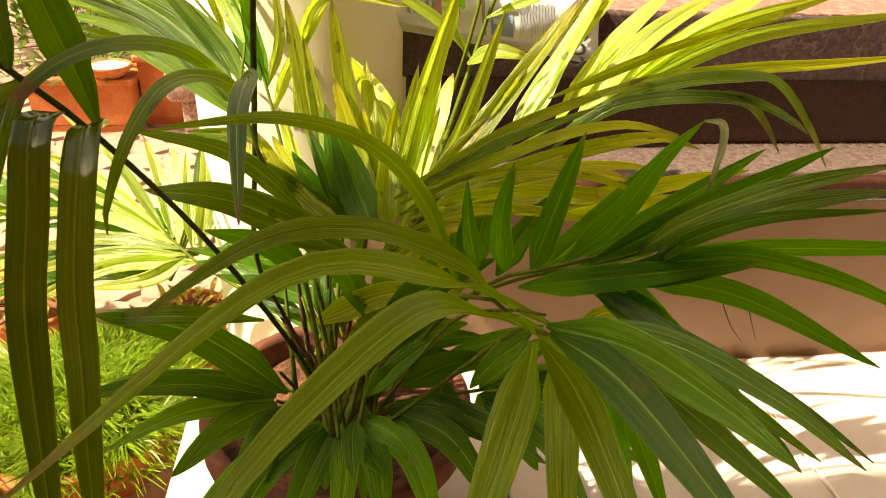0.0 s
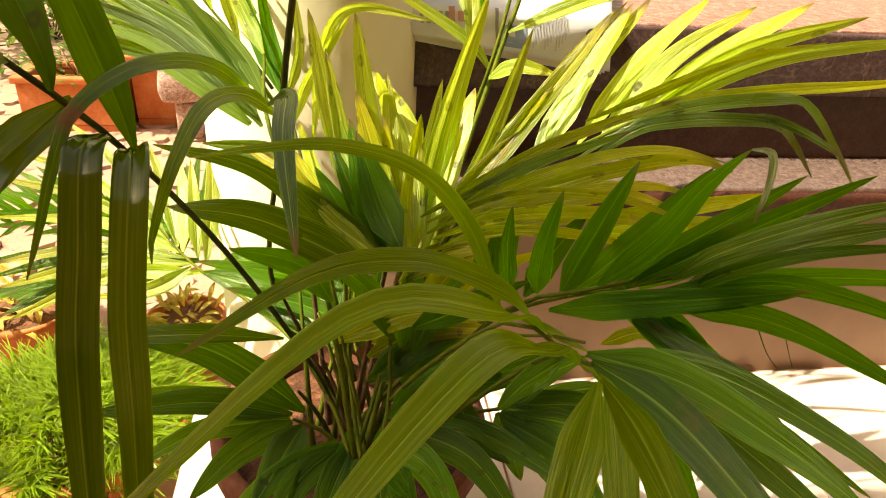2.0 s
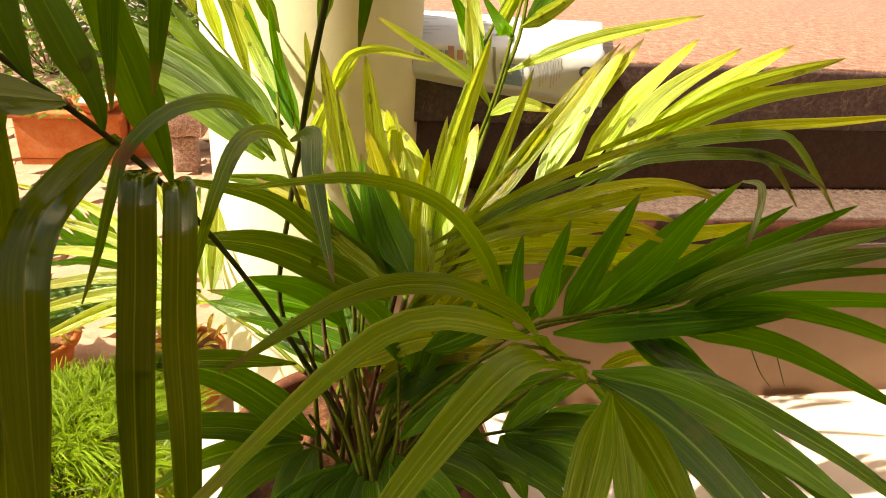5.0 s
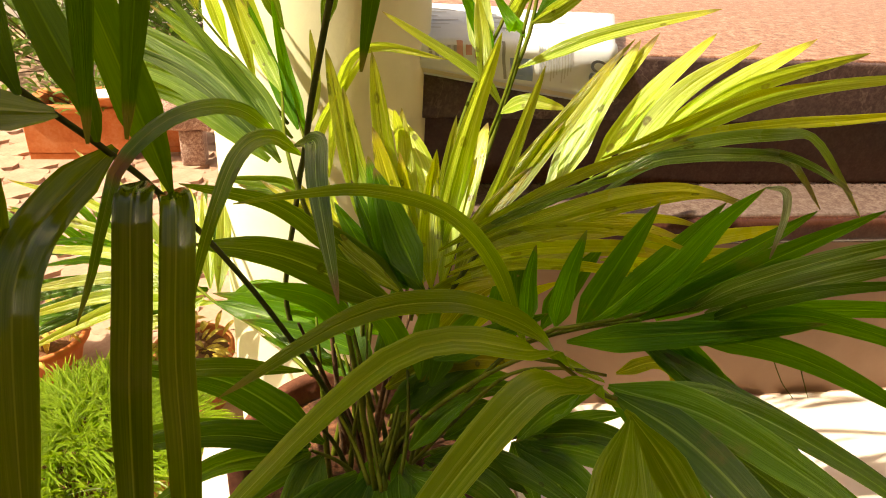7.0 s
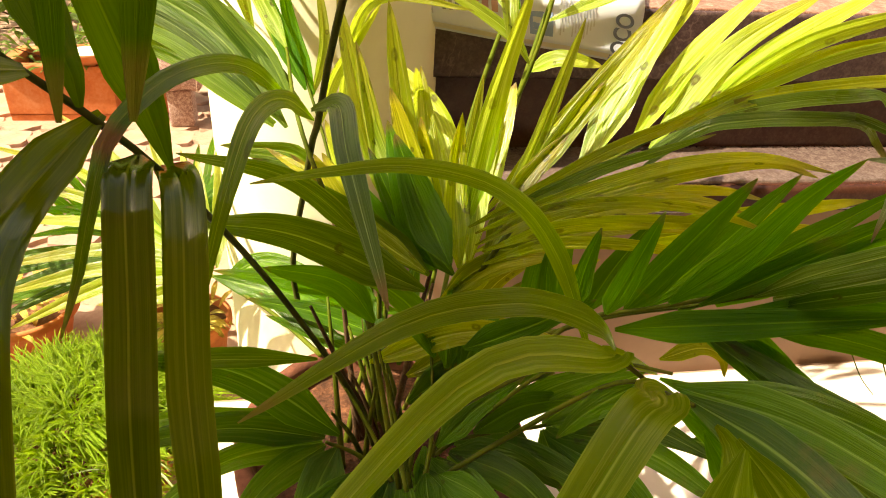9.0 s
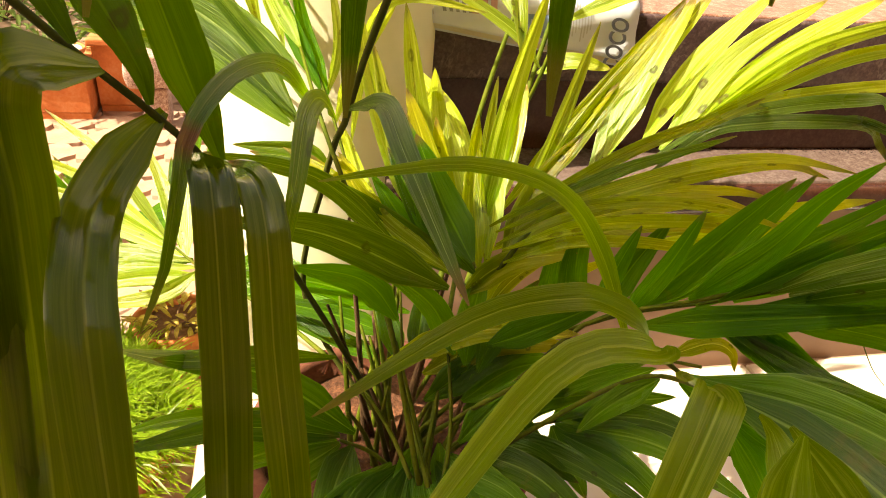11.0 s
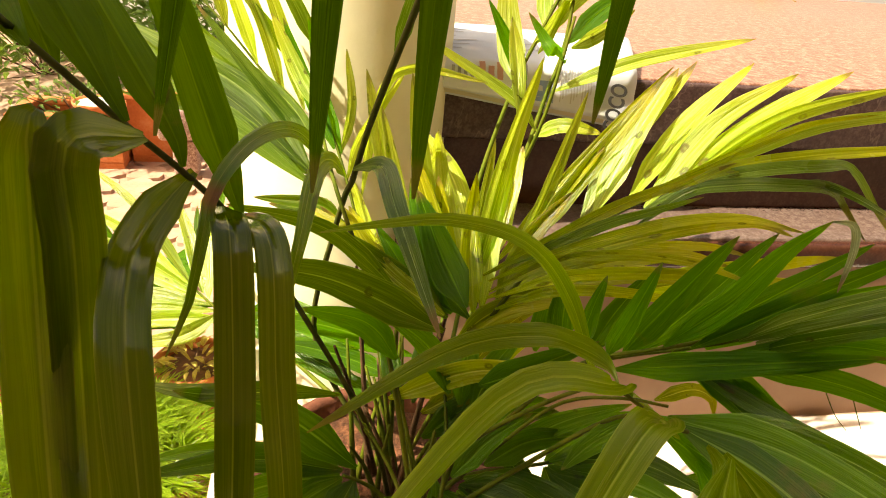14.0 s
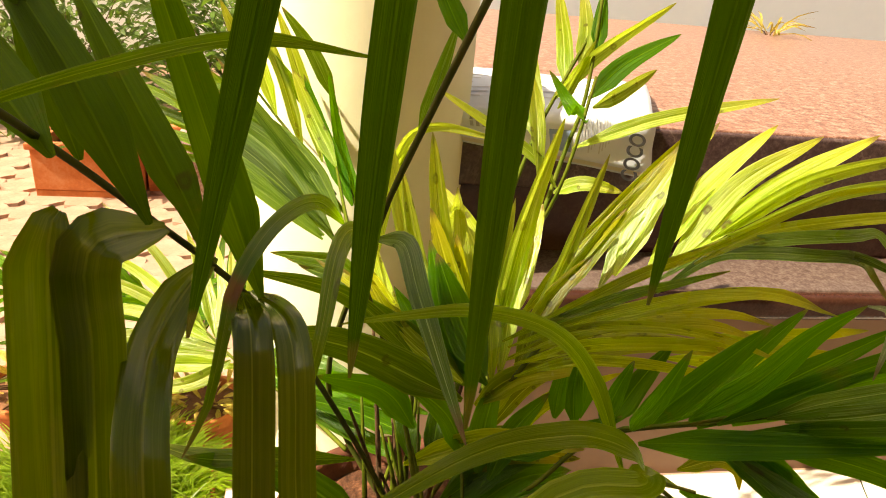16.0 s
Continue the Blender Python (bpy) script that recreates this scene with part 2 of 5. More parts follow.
DRY = leaf_mat("dry_leaf", (0.30, 0.18, 0.04), (0.52, 0.42, 0.06), (0.62, 0.54, 0.18), (0.75, 0.60, 0.06), 0.3, 0.0, 0.3)
VARIEGATED = leaf_mat("striped_blade", (0.10, 0.20, 0.03), (0.42, 0.48, 0.22), (0.72, 0.74, 0.52), (0.60, 0.66, 0.30), 0.35, 0.0, 0.04, 0.30, 0.4, grain=0.9)
BUSH = leaf_mat("shrub_leaf", (0.04, 0.10, 0.014), (0.12, 0.21, 0.024), (0.18, 0.28, 0.05), (0.32, 0.50, 0.04), 0.38)


def granite(name, dark, mid, light, rough, veins=False, grains=95):
    m = Nodes(name)
    c = m.coord()
    a = m.noise(grains, 5, 0.75, c)
    b = m.noise(300, 3, 0.6, c)
    big = m.noise(9, 4, 0.6, c)
    f = m.math("ADD", m.math("MULTIPLY", a, 0.6), m.math("MULTIPLY", b, 0.4))
    col = m.ramp(f, (0.40, dark), (0.50, mid), (0.60, light))
    col = m.mix(m.math("MULTIPLY", big, 0.25), col, mid)
    if veins:
        vn = m.noise(3.5, 5, 0.6, c, 1.2)
        line = m.ramp(m.math("ABSOLUTE", m.math("SUBTRACT", vn, 0.5)), (0.0, (1, 1, 1)), (0.010, (0, 0, 0)))
        col = m.mix(m.math("MULTIPLY", line, 0.22), col, (0.34, 0.25, 0.23))
    m.bump(a, 0.05, 0.001)
    return m.set(Base_Color=col, Roughness=rough, Specular_IOR_Level=0.5)


GRANITE_TOP = granite("pink_granite", (0.100, 0.036, 0.026), (0.250, 0.118, 0.082), (0.48, 0.31, 0.25), 0.34, grains=62)
GRANITE_DARK = granite("brown_polished_granite", (0.042, 0.013, 0.008), (0.054, 0.019, 0.012), (0.070, 0.028, 0.020), 0.20)
GRANITE_EDGE = granite("grey_brown_polished_granite", (0.055, 0.032, 0.032), (0.080, 0.048, 0.047), (0.115, 0.076, 0.074), 0.12, True)
GRANITE_LEDGE = granite("brown_ledge_stone", (0.070, 0.042, 0.035), (0.105, 0.070, 0.060), (0.15, 0.112, 0.10), 0.25)
GRANITE_OLD = granite("weathered_granite", (0.14, 0.065, 0.05), (0.30, 0.19, 0.155), (0.52, 0.42, 0.37), 0.6)
PAPER = rough_mat("newsprint", [(0.60, 0.63, 0.72), (0.67, 0.70, 0.79), (0.73, 0.76, 0.84)], 6, 0.9, 0.15, 60, 0.001)
PAPER_TAN = rough_mat("newsprint_cream", [(0.66, 0.60, 0.46), (0.72, 0.66, 0.52)], 6, 0.9, 0.1)
INK = rough_mat("print_grey", [(0.22, 0.22, 0.24), (0.32, 0.32, 0.34)], 20, 0.8, 0.05)
INK_DARK = rough_mat("print_dark", [(0.06, 0.06, 0.07), (0.10, 0.10, 0.11)], 20, 0.8, 0.05)
INK_PALE = rough_mat("print_faded", [(0.46, 0.46, 0.52), (0.58, 0.57, 0.60)], 20, 0.8, 0.05)
INK_RED = rough_mat("print_red", [(0.42, 0.20, 0.19), (0.54, 0.32, 0.30)], 20, 0.8, 0.05)
INK_BLUE = rough_mat("print_blue", [(0.18, 0.26, 0.48), (0.30, 0.38, 0.60)], 20, 0.8, 0.05)


# ---------- building helpers ----------
def mesh_ob(name, bm, mat, parent=None, label="", smooth=True):
    me = bpy.data.meshes.new(name)
    bm.to_mesh(me)
    bm.free()
    for p in me.polygons:
        p.use_smooth = smooth
    mats = mat if isinstance(mat, (list, tuple)) else [mat]
    for x in mats:
        me.materials.append(x)
    ob = new(name, me)
    if parent is not None:
        ob.parent = parent
    if label:
        ob["label"] = label
    return ob


def part(name, bm, mat, parent, label="", smooth=True):
    return mesh_ob(name, bm, mat, parent, label, smooth)


def thing(name, where, label, category, group="", kind=""):
    ob = new(name)
    ob.empty_display_size = 0.05
    ob.location = where
    return tagged(ob, label, category, group, kind)


def box(bm, lo, hi, bevel=0.0, seg=2):
    made = bmesh.ops.create_cube(bm, size=1.0)["verts"]
    lo, hi = Vector(lo), Vector(hi)
    for v in made:
        v.co = Vector(((v.co.x + 0.5) * (hi.x - lo.x) + lo.x, (v.co.y + 0.5) * (hi.y - lo.y) + lo.y, (v.co.z + 0.5) * (hi.z - lo.z) + lo.z))
    if bevel:
        edges = list({e for v in made for e in v.link_edges})
        bmesh.ops.bevel(bm, geom=edges, offset=bevel, segments=seg, affect="EDGES", profile=0.6)
    return bm


def lathe(bm, profile, n=40, centre=(0, 0, 0), wobble=0.0):
    """Turn (radius, height) pairs round the upright axis."""
    rings = []
    for r, z in profile:
        ring = []
        for i in range(n):
            a = 2 * math.pi * i / n
            k = r * (1 + wobble * noise.noise(Vector((math.cos(a) * 1.5, math.sin(a) * 1.5, z * 9))))
            ring.append(bm.verts.new((centre[0] + k * math.cos(a), centre[1] + k * math.sin(a), centre[2] + z)))
        rings.append(ring)
    for a, b in zip(rings, rings[1:]):
        for i in range(n):
            bm.faces.new((a[i], a[(i + 1) % n], b[(i + 1) % n], b[i]))
    return bm


def spline(points, n):
    """n + 1 points along a smooth line through the given ones."""
    p = [Vector(q) for q in points]
    p = [p[0] * 2 - p[1]] + p + [p[-1] * 2 - p[-2]]
    spans = [max(1e-5, (p[i + 1] - p[i]).length) for i in range(1, len(p) - 2)]
    total = sum(spans)
    out = []
    for k in range(n + 1):
        s, i = total * k / n, 0
        while i < len(spans) - 1 and s > spans[i]:
            s -= spans[i]
            i += 1
        t = min(1.0, s / spans[i])
        a, b, c, d = p[i:i + 4]
        out.append(0.5 * ((2 * b) + (c - a) * t + (2 * a - 5 * b + 4 * c - d) * t * t + (3 * b - a - 3 * c + d) * t ** 3))
    return out


def tube(bm, points, r0, r1, n=8, steps=20):
    line = spline(points, steps)
    rings, side = [], Vector((0, -0.7, 0.7))
    for k, c in enumerate(line):
        t = (line[min(k + 1, steps)] - line[max(k - 1, 0)]).normalized()
        x = t.cross(side).normalized()
        y = x.cross(t).normalized()
        r = r0 + (r1 - r0) * k / steps
        rings.append([bm.verts.new(c + (x * math.cos(a) + y * math.sin(a)) * r) for a in (2 * math.pi * i / n for i in range(n))])
    for a, b in zip(rings, rings[1:]):
        for i in range(n):
            bm.faces.new((a[i], a[(i + 1) % n], b[(i + 1) % n], b[i]))
    bm.faces.new(rings[-1])
    bm.faces.new(rings[0][::-1])


def blade(bm, points, width, face, steps=18, twist=0.0, keel=0.22, pleat=0.05, start=0.34, full=0.18, tip=4.0, wave=0.0, seed=0.0, across=(-1.0, -0.72, -0.42, -0.14, 0.0, 0.14, 0.42, 0.72, 1.0)):
    """A strap-shaped leaf along a line; face: the way its upper side looks."""
    uv = bm.loops.layers.uv.verify()
    line = spline(points, steps)
    rows = []
    for k, c in enumerate(line):
        s = k / steps
        t = (line[min(k + 1, steps)] - line[max(k - 1, 0)]).normalized()
        x = t.cross(face)
        if x.length < 0.15:
            x = t.cross(face + Vector((0.5, 0.3, 0.2)))
        x.normalize()
        up = x.cross(t).normalized()
        a = twist * s + wave * noise.noise(Vector((s * 2.2, seed, 0.0)))
        x, up = x * math.cos(a) + up * math.sin(a), up * math.cos(a) - x * math.sin(a)
        w = 0.5 * width * min(1.0, start + (1 - start) * s / full) * max(0.0, 1 - s ** tip) ** 0.8 + 0.0003
        row = []
        for i, q in enumerate(across):
            lift = w * (keel * (abs(q) - 0.4) * (1 - 0.4 * s) + pleat * (1 if i % 2 else -1))
            ripple = 1 + 0.04 * noise.noise(Vector((s * 9, q * 2, seed)))
            row.append((bm.verts.new(c + x * (w * q * ripple) + up * lift), (q * 0.5 + 0.5, s)))
        rows.append(row)
    for a, b in zip(rows, rows[1:]):
        for i in range(len(across) - 1):
            quad = (a[i], a[i + 1], b[i + 1], b[i])
            f = bm.faces.new([v for v, _ in quad])
            for loop, (_, st) in zip(f.loops, quad):
                loop[uv].uv = st


# ---------- ground, floor and the stepped sit-out ----------
FLOOR = 0.0
bm = bmesh.new()
box(bm, (-60, -40, -0.60), (60, 70, -0.275))
ground = tagged(mesh_ob("ground", bm, EARTH, smooth=False), "bare reddish garden earth around the porch", "ground", kind="structure")

bm = bmesh.new()
box(bm, (-0.120, -1.5, -0.274), (2.6, 0.724, FLOOR - 0.006))
floor = tagged(mesh_ob("floor", bm, JOINT, smooth=False), "pale stone porch floor with thin joints", "floor", kind="structure")
for i in range(7):
    for j in range(5):
        x0, y0 = -0.118 + i * 0.4, -1.28 + j * 0.4
        bm = bmesh.new()
        box(bm, (x0, y0, FLOOR - 0.02), (min(x0 + 0.396, 2.6), min(y0 + 0.396, 0.723), FLOOR), 0.002, 1)
        part("tile", bm, TILE, floor, smooth=False)

bm = bmesh.new()
box(bm, (0.10, 0.725, -0.28), (2.6, 2.10, 0.272))
tagged(mesh_ob("wall_step", bm, WALL_PAINT, smooth=False), "tan painted riser wall under the stone ledge", "wall", kind="structure")
ledge = thing("stone_ledge", (0.6, 0.75, 0.274), "polished brown stone ledge with a dark rounded nosing", "ledge", kind="structure")
ledge.matrix_world = Matrix()
bm = bmesh.new()
box(bm, (0.11, 0.694, 0.276), (2.6, 0.726, 0.313), 0.012, 4)
part("nosing", bm, GRANITE_DARK, ledge, "dark brown polished nosing")
bm = bmesh.new()
box(bm, (0.11, 0.708, 0.276), (2.6, 0.86, 0.317), 0.002, 1)
part("slab", bm, GRANITE_LEDGE, ledge)
bm = bmesh.new()
box(bm, (0.10, 0.815, 0.317), (2.6, 2.10, 0.408), 0.0)
tagged(mesh_ob("wall_riser", bm, GRANITE_DARK, smooth=False), "dark brown polished granite riser cladding", "wall", kind="structure")
coping = thing("granite_coping", (0.6, 1.3, 0.402), "wide pink granite seat slab with a dark moulded front edge", "coping", kind="structure")
coping.matrix_world = Matrix()
bm = bmesh.new()
box(bm, (0.10, 0.804, 0.480), (2.6, 2.25, 0.499), 0.002, 2)
part("top_slab", bm, GRANITE_TOP, coping, "speckled pink granite top")
bm = bmesh.new()
box(bm, (0.10, 0.798, 0.412), (2.6, 0.84, 0.4965), 0.005, 3)
part("front_edge", bm, GRANITE_EDGE, coping, "dark brown polished granite edge")

# round pillar
bm = bmesh.new()
lathe(bm, [(0.138, -0.28), (0.138, 0.655), (0.135, 0.663), (0.127, 0.666), (0.001, 0.666)], 72, (0.044, 0.855, 0))
tagged(mesh_ob("pillar", bm, PLASTER), "round cream stucco pillar beside the granite seat", "pillar", kind="structure")

# pavers of the yard
bm = bmesh.new()
box(bm, (-3.4, -0.6, -0.274), (-0.125, 4.6, -0.252))
pavement = tagged(mesh_ob("pavement", bm, JOINT, smooth=False), "pink interlocking paver yard with sandy joints", "pavement", kind="structure")


def paver_mesh():
    bm = bmesh.new()
    n, top, low = 16, [], []
    for i in range(n):
        a = 2 * math.pi * i / n
        r = 0.0685 * (1 + 0.14 * math.cos(4 * a))
        low.append(bm.verts.new((r * math.cos(a), r * math.sin(a), 0)))
        top.append(bm.verts.new((0.94 * r * math.cos(a), 0.94 * r * math.sin(a), 0.020)))
    for i in range(n):
        j = (i + 1) % n
        bm.faces.new((low[i], low[j], top[j], top[i]))
    bm.faces.new(top)
    me = bpy.data.meshes.new("paver")
    bm.to_mesh(me)
    bm.free()
    me.materials.append(PAVER)
    return me


# newspaper folded over the edge of the seat
def newspaper():
    ob = thing("newspaper", (0.30, 0.79, 0.50), "folded white newspaper on the granite seat, hanging over its edge", "newspaper")
    inv = Matrix.Translation((0.30, 0.79, 0.50)).inverted()

    def over(x, q, off):
        """A point of the paper: x along the seat; q from 0 at the back to 1 at the fold to 2 at the hanging hem."""
        f = (x - 0.10) / 0.335
        back, drop = 1.10 - 0.09 * f, 0.010 + 0.050 * f
        puff = 0.012 * f * math.sin(math.pi * min(q, 1.0)) + 0.003 * noise.noise(Vector((x * 14, q * 3, 0.0)))
        edge = 0.795 - off
        if q < 1:
            return (x + 0.085 * f * (1 - q), back + (edge + 0.014 - back) * q, 0.503 + off + puff)
        a = (q - 1) * 2.2
        if a < 1:
            r = a * math.pi / 2
            return (x, edge + 0.014 - 0.014 * math.sin(r), 0.489 + off + 0.014 * math.cos(r))
        return (x + 0.004 * (a - 1), edge - 0.002 * math.sin(a * 5 + x * 40), 0.489 + off - drop * (a - 1) / 1.2)

    def sheet(x0, x1, off, mat, label=""):
        bm = bmesh.new()
        lines = []
        for i in range(25):
            x = x0 + (x1 - x0) * i / 24
            row = [bm.verts.new(over(x, k / 14, off)) for k in range(29)]
            lines.append(row)
        for a, b in zip(lines, lines[1:]):
            for k in range(28):
                bm.faces.new((a[k], b[k], b[k + 1], a[k + 1]))
        o = part("sheet", bm, mat, ob, label)
        o.matrix_parent_inverse = inv
        sol = o.modifiers.new("thick", "SOLIDIFY")
        sol.thickness = 0.0010

    sheet(0.100, 0.396, 0.000, PAPER)
    sheet(0.103, 0.402, 0.0030, PAPER_TAN, "cream inner sheet")
    sheet(0.101, 0.405, 0.0062, PAPER_TAN, "cream inner sheet")
    sheet(0.100, 0.410, 0.0095, PAPER)

    def ink(name, x0, x1, q0, q1, mat, label=""):
        bm = bmesh.new()
        nx, nq = max(1, int((x1 - x0) / 0.006)), max(1, int((q1 - q0) / 0.08))
        grid = [[bm.verts.new(over(x0 + (x1 - x0) * i / nx, q0 + (q1 - q0) * k / nq, 0.0112)) for k in range(nq + 1)] for i in range(nx + 1)]
        for a, b in zip(grid, grid[1:]):
            for k in range(nq):
                bm.faces.new((a[k], b[k], b[k + 1], a[k + 1]))
        part(name, bm, mat, ob, label).matrix_parent_inverse = inv

    # small print in columns, running across the fold
    for x0, x1, n in ((0.125, 0.165, 7), (0.308, 0.352, 12)):
        for k in range(n):
            x = x0 + (x1 - x0) * k / n
            ink("print_bar", x, x + 0.0017, 1.22 + 0.05 * (k % 3), 1.88 - 0.06 * (k % 4), INK_PALE)
    for k in range(5):
        ink("print_bar", 0.172 + 0.0075 * k, 0.176 + 0.0075 * k, 1.30, 1.62, INK, "row of dark headline print")
    ink("print_bar", 0.262, 0.266, 1.15, 1.95, INK, "column of small dark print")
    ink("print_panel", 0.272, 0.300, 1.55, 1.92, INK_BLUE, "small printed picture")
    ink("print_panel", 0.276, 0.286, 1.62, 1.84, INK_PALE, "pale part of the printed picture")
    for k in range(3):
        ink("print_bar", 0.206 + 0.011 * k, 0.2135 + 0.011 * k, 1.16 + 0.12 * (k % 2), 1.62 - 0.10 * (k % 2), INK_RED, "large red printed letter stroke")
    for k in range(6):
        ink("print_bar", 0.135, 0.215 - 0.012 * (k % 3), 0.30 + 0.10 * k, 0.325 + 0.10 * k, INK_PALE, "faded printed line")
    for k in range(4):
        ink("print_bar", 0.250, 0.350 - 0.02 * (k % 2), 0.42 + 0.12 * k, 0.44 + 0.12 * k, INK_PALE, "faded printed line")
    ink("print_panel", 0.120, 0.150, 0.86, 0.98, INK_BLUE, "blue printed shape")
    t = bpy.data.curves.new("heading", "FONT")
    t.body, t.size, t.extrude, t.shear, t.offset = "COCO", 0.031, 0.0003, 0.25, 0.0007
    t.materials.append(INK_DARK)
    o = new("heading", t)
    o.parent = ob
    o.matrix_parent_inverse = inv
    o["label"] = "dark slanting lettering on the fold"
    o.matrix_basis = pose(0.396, 0.7815, 0.430, 90, -88, 0) @ Matrix.Diagonal((0.66, 1.0, 1.0, 1.0))
    return ob


newspaper()

# ---------- the palm ----------
palm = thing("potted_palm", (0.09, 0.43, 0.20), "clump of feather palm fronds growing in a clay pot", "palm")
PALM_INV = Matrix.Translation((0.09, 0.43, 0.20)).inverted()
KIND = {  # material, lean of the blade away from the open side of the porch, keel, waviness
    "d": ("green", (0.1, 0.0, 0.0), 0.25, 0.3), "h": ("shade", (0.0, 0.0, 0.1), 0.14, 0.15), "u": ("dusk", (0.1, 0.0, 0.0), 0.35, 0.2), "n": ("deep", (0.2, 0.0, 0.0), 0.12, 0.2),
    "m": ("arch", (0.0, 0.2, 0.3), 0.22, 0.2), "r": ("fan", (0.0, 0.1, 0.2), 0.25, 0.25), "g": ("lush", (0.1, 0.0, 0.0), 0.22, 0.2),
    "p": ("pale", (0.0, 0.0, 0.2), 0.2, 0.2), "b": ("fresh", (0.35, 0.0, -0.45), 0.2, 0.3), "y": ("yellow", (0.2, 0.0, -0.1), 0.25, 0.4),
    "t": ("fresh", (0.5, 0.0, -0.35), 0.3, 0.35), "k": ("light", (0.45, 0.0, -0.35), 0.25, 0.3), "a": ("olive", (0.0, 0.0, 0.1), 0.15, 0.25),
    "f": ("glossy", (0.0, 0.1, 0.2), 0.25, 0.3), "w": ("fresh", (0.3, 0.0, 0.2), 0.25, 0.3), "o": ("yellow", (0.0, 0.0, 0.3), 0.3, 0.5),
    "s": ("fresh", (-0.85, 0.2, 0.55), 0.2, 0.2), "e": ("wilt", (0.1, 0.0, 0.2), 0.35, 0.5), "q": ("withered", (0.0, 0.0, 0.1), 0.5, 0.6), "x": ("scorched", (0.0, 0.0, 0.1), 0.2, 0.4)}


def frond(name):
    me = bpy.data.meshes.new("frond")
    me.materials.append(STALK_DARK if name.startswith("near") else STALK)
    ob = new("frond", me)
    ob.parent = palm
    ob.matrix_parent_inverse = PALM_INV
    return ob


def leaflet(f, kind, width, *points):
    mat, bias, keel, wave = KIND[kind]
    bm = bmesh.new()
    seed = points[0][0] * 37 + points[-1][2] * 91
    turn = 1.0 if math.sin(seed * 7.3) > -0.1 or kind not in "btwk" else -0.9
    face = (Vector((0.04, -0.03, 0.66)) - Vector(points[len(points) // 2])).normalized() + Vector(bias) * turn
    blade(bm, points, width * (0.95 if kind == "t" else 1.02 if kind == "y" else 1.15), face.normalized(), steps=24, twist=0.7 * math.sin(seed * 3.7) if kind in "fdgry" else 0.0, keel=keel * 1.5, pleat=0.07, wave=wave, seed=seed, tip=5.0 if kind == "h" else 3.6 if kind in "bsyt" else 2.5, start=0.2 if kind in "hn" else 0.10, full=0.12 if kind == "h" else 0.24)
    return part("leaflet", bm, LEAF[mat], f)


def stalk(f, radius, *points):
    bm = bmesh.new()
    bm.from_mesh(f.data)
    tube(bm, points, radius * 1.3, radius * 0.7, 8, 24)
    for p in bm.faces:
        p.smooth = True
    bm.to_mesh(f.data)
    bm.free()


# -- fronds begin
f = frond("near_left")
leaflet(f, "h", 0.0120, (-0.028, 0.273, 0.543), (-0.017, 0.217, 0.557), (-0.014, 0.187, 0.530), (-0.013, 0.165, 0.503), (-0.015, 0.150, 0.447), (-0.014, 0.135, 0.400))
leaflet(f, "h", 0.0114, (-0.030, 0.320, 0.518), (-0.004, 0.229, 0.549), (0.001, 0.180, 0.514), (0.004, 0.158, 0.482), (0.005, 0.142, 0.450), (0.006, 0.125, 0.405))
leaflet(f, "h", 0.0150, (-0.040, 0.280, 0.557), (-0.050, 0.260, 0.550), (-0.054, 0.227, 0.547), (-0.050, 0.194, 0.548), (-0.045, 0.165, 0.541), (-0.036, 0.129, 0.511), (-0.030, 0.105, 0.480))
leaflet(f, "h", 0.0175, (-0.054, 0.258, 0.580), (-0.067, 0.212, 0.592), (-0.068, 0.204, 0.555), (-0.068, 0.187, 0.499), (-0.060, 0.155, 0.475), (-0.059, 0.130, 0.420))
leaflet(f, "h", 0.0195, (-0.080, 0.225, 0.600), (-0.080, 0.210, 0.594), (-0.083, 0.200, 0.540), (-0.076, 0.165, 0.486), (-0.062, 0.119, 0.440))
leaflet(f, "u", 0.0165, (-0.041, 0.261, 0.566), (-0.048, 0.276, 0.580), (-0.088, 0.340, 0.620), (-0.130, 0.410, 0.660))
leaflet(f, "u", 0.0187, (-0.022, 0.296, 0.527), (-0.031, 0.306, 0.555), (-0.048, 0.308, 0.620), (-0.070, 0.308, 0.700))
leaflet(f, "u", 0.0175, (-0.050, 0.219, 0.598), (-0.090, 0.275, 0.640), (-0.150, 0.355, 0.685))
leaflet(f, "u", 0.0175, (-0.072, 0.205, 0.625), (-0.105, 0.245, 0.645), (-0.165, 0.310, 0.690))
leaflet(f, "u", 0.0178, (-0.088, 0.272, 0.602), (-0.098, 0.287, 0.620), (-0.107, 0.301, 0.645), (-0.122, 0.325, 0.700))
leaflet(f, "a", 0.0049, (0.027, 0.286, 0.647), (-0.023, 0.281, 0.652), (-0.065, 0.229, 0.647), (-0.111, 0.195, 0.632))
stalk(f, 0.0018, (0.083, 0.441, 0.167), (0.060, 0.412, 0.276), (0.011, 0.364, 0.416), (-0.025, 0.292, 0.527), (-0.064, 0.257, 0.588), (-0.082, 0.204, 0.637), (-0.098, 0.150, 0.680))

f = frond("near_top")
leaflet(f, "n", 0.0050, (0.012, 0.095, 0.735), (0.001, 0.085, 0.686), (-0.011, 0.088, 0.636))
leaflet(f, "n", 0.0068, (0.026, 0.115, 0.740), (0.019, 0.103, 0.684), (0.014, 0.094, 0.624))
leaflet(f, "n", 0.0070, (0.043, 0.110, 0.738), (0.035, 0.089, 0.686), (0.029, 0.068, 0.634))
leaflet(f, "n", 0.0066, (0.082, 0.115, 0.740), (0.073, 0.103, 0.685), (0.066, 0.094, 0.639))
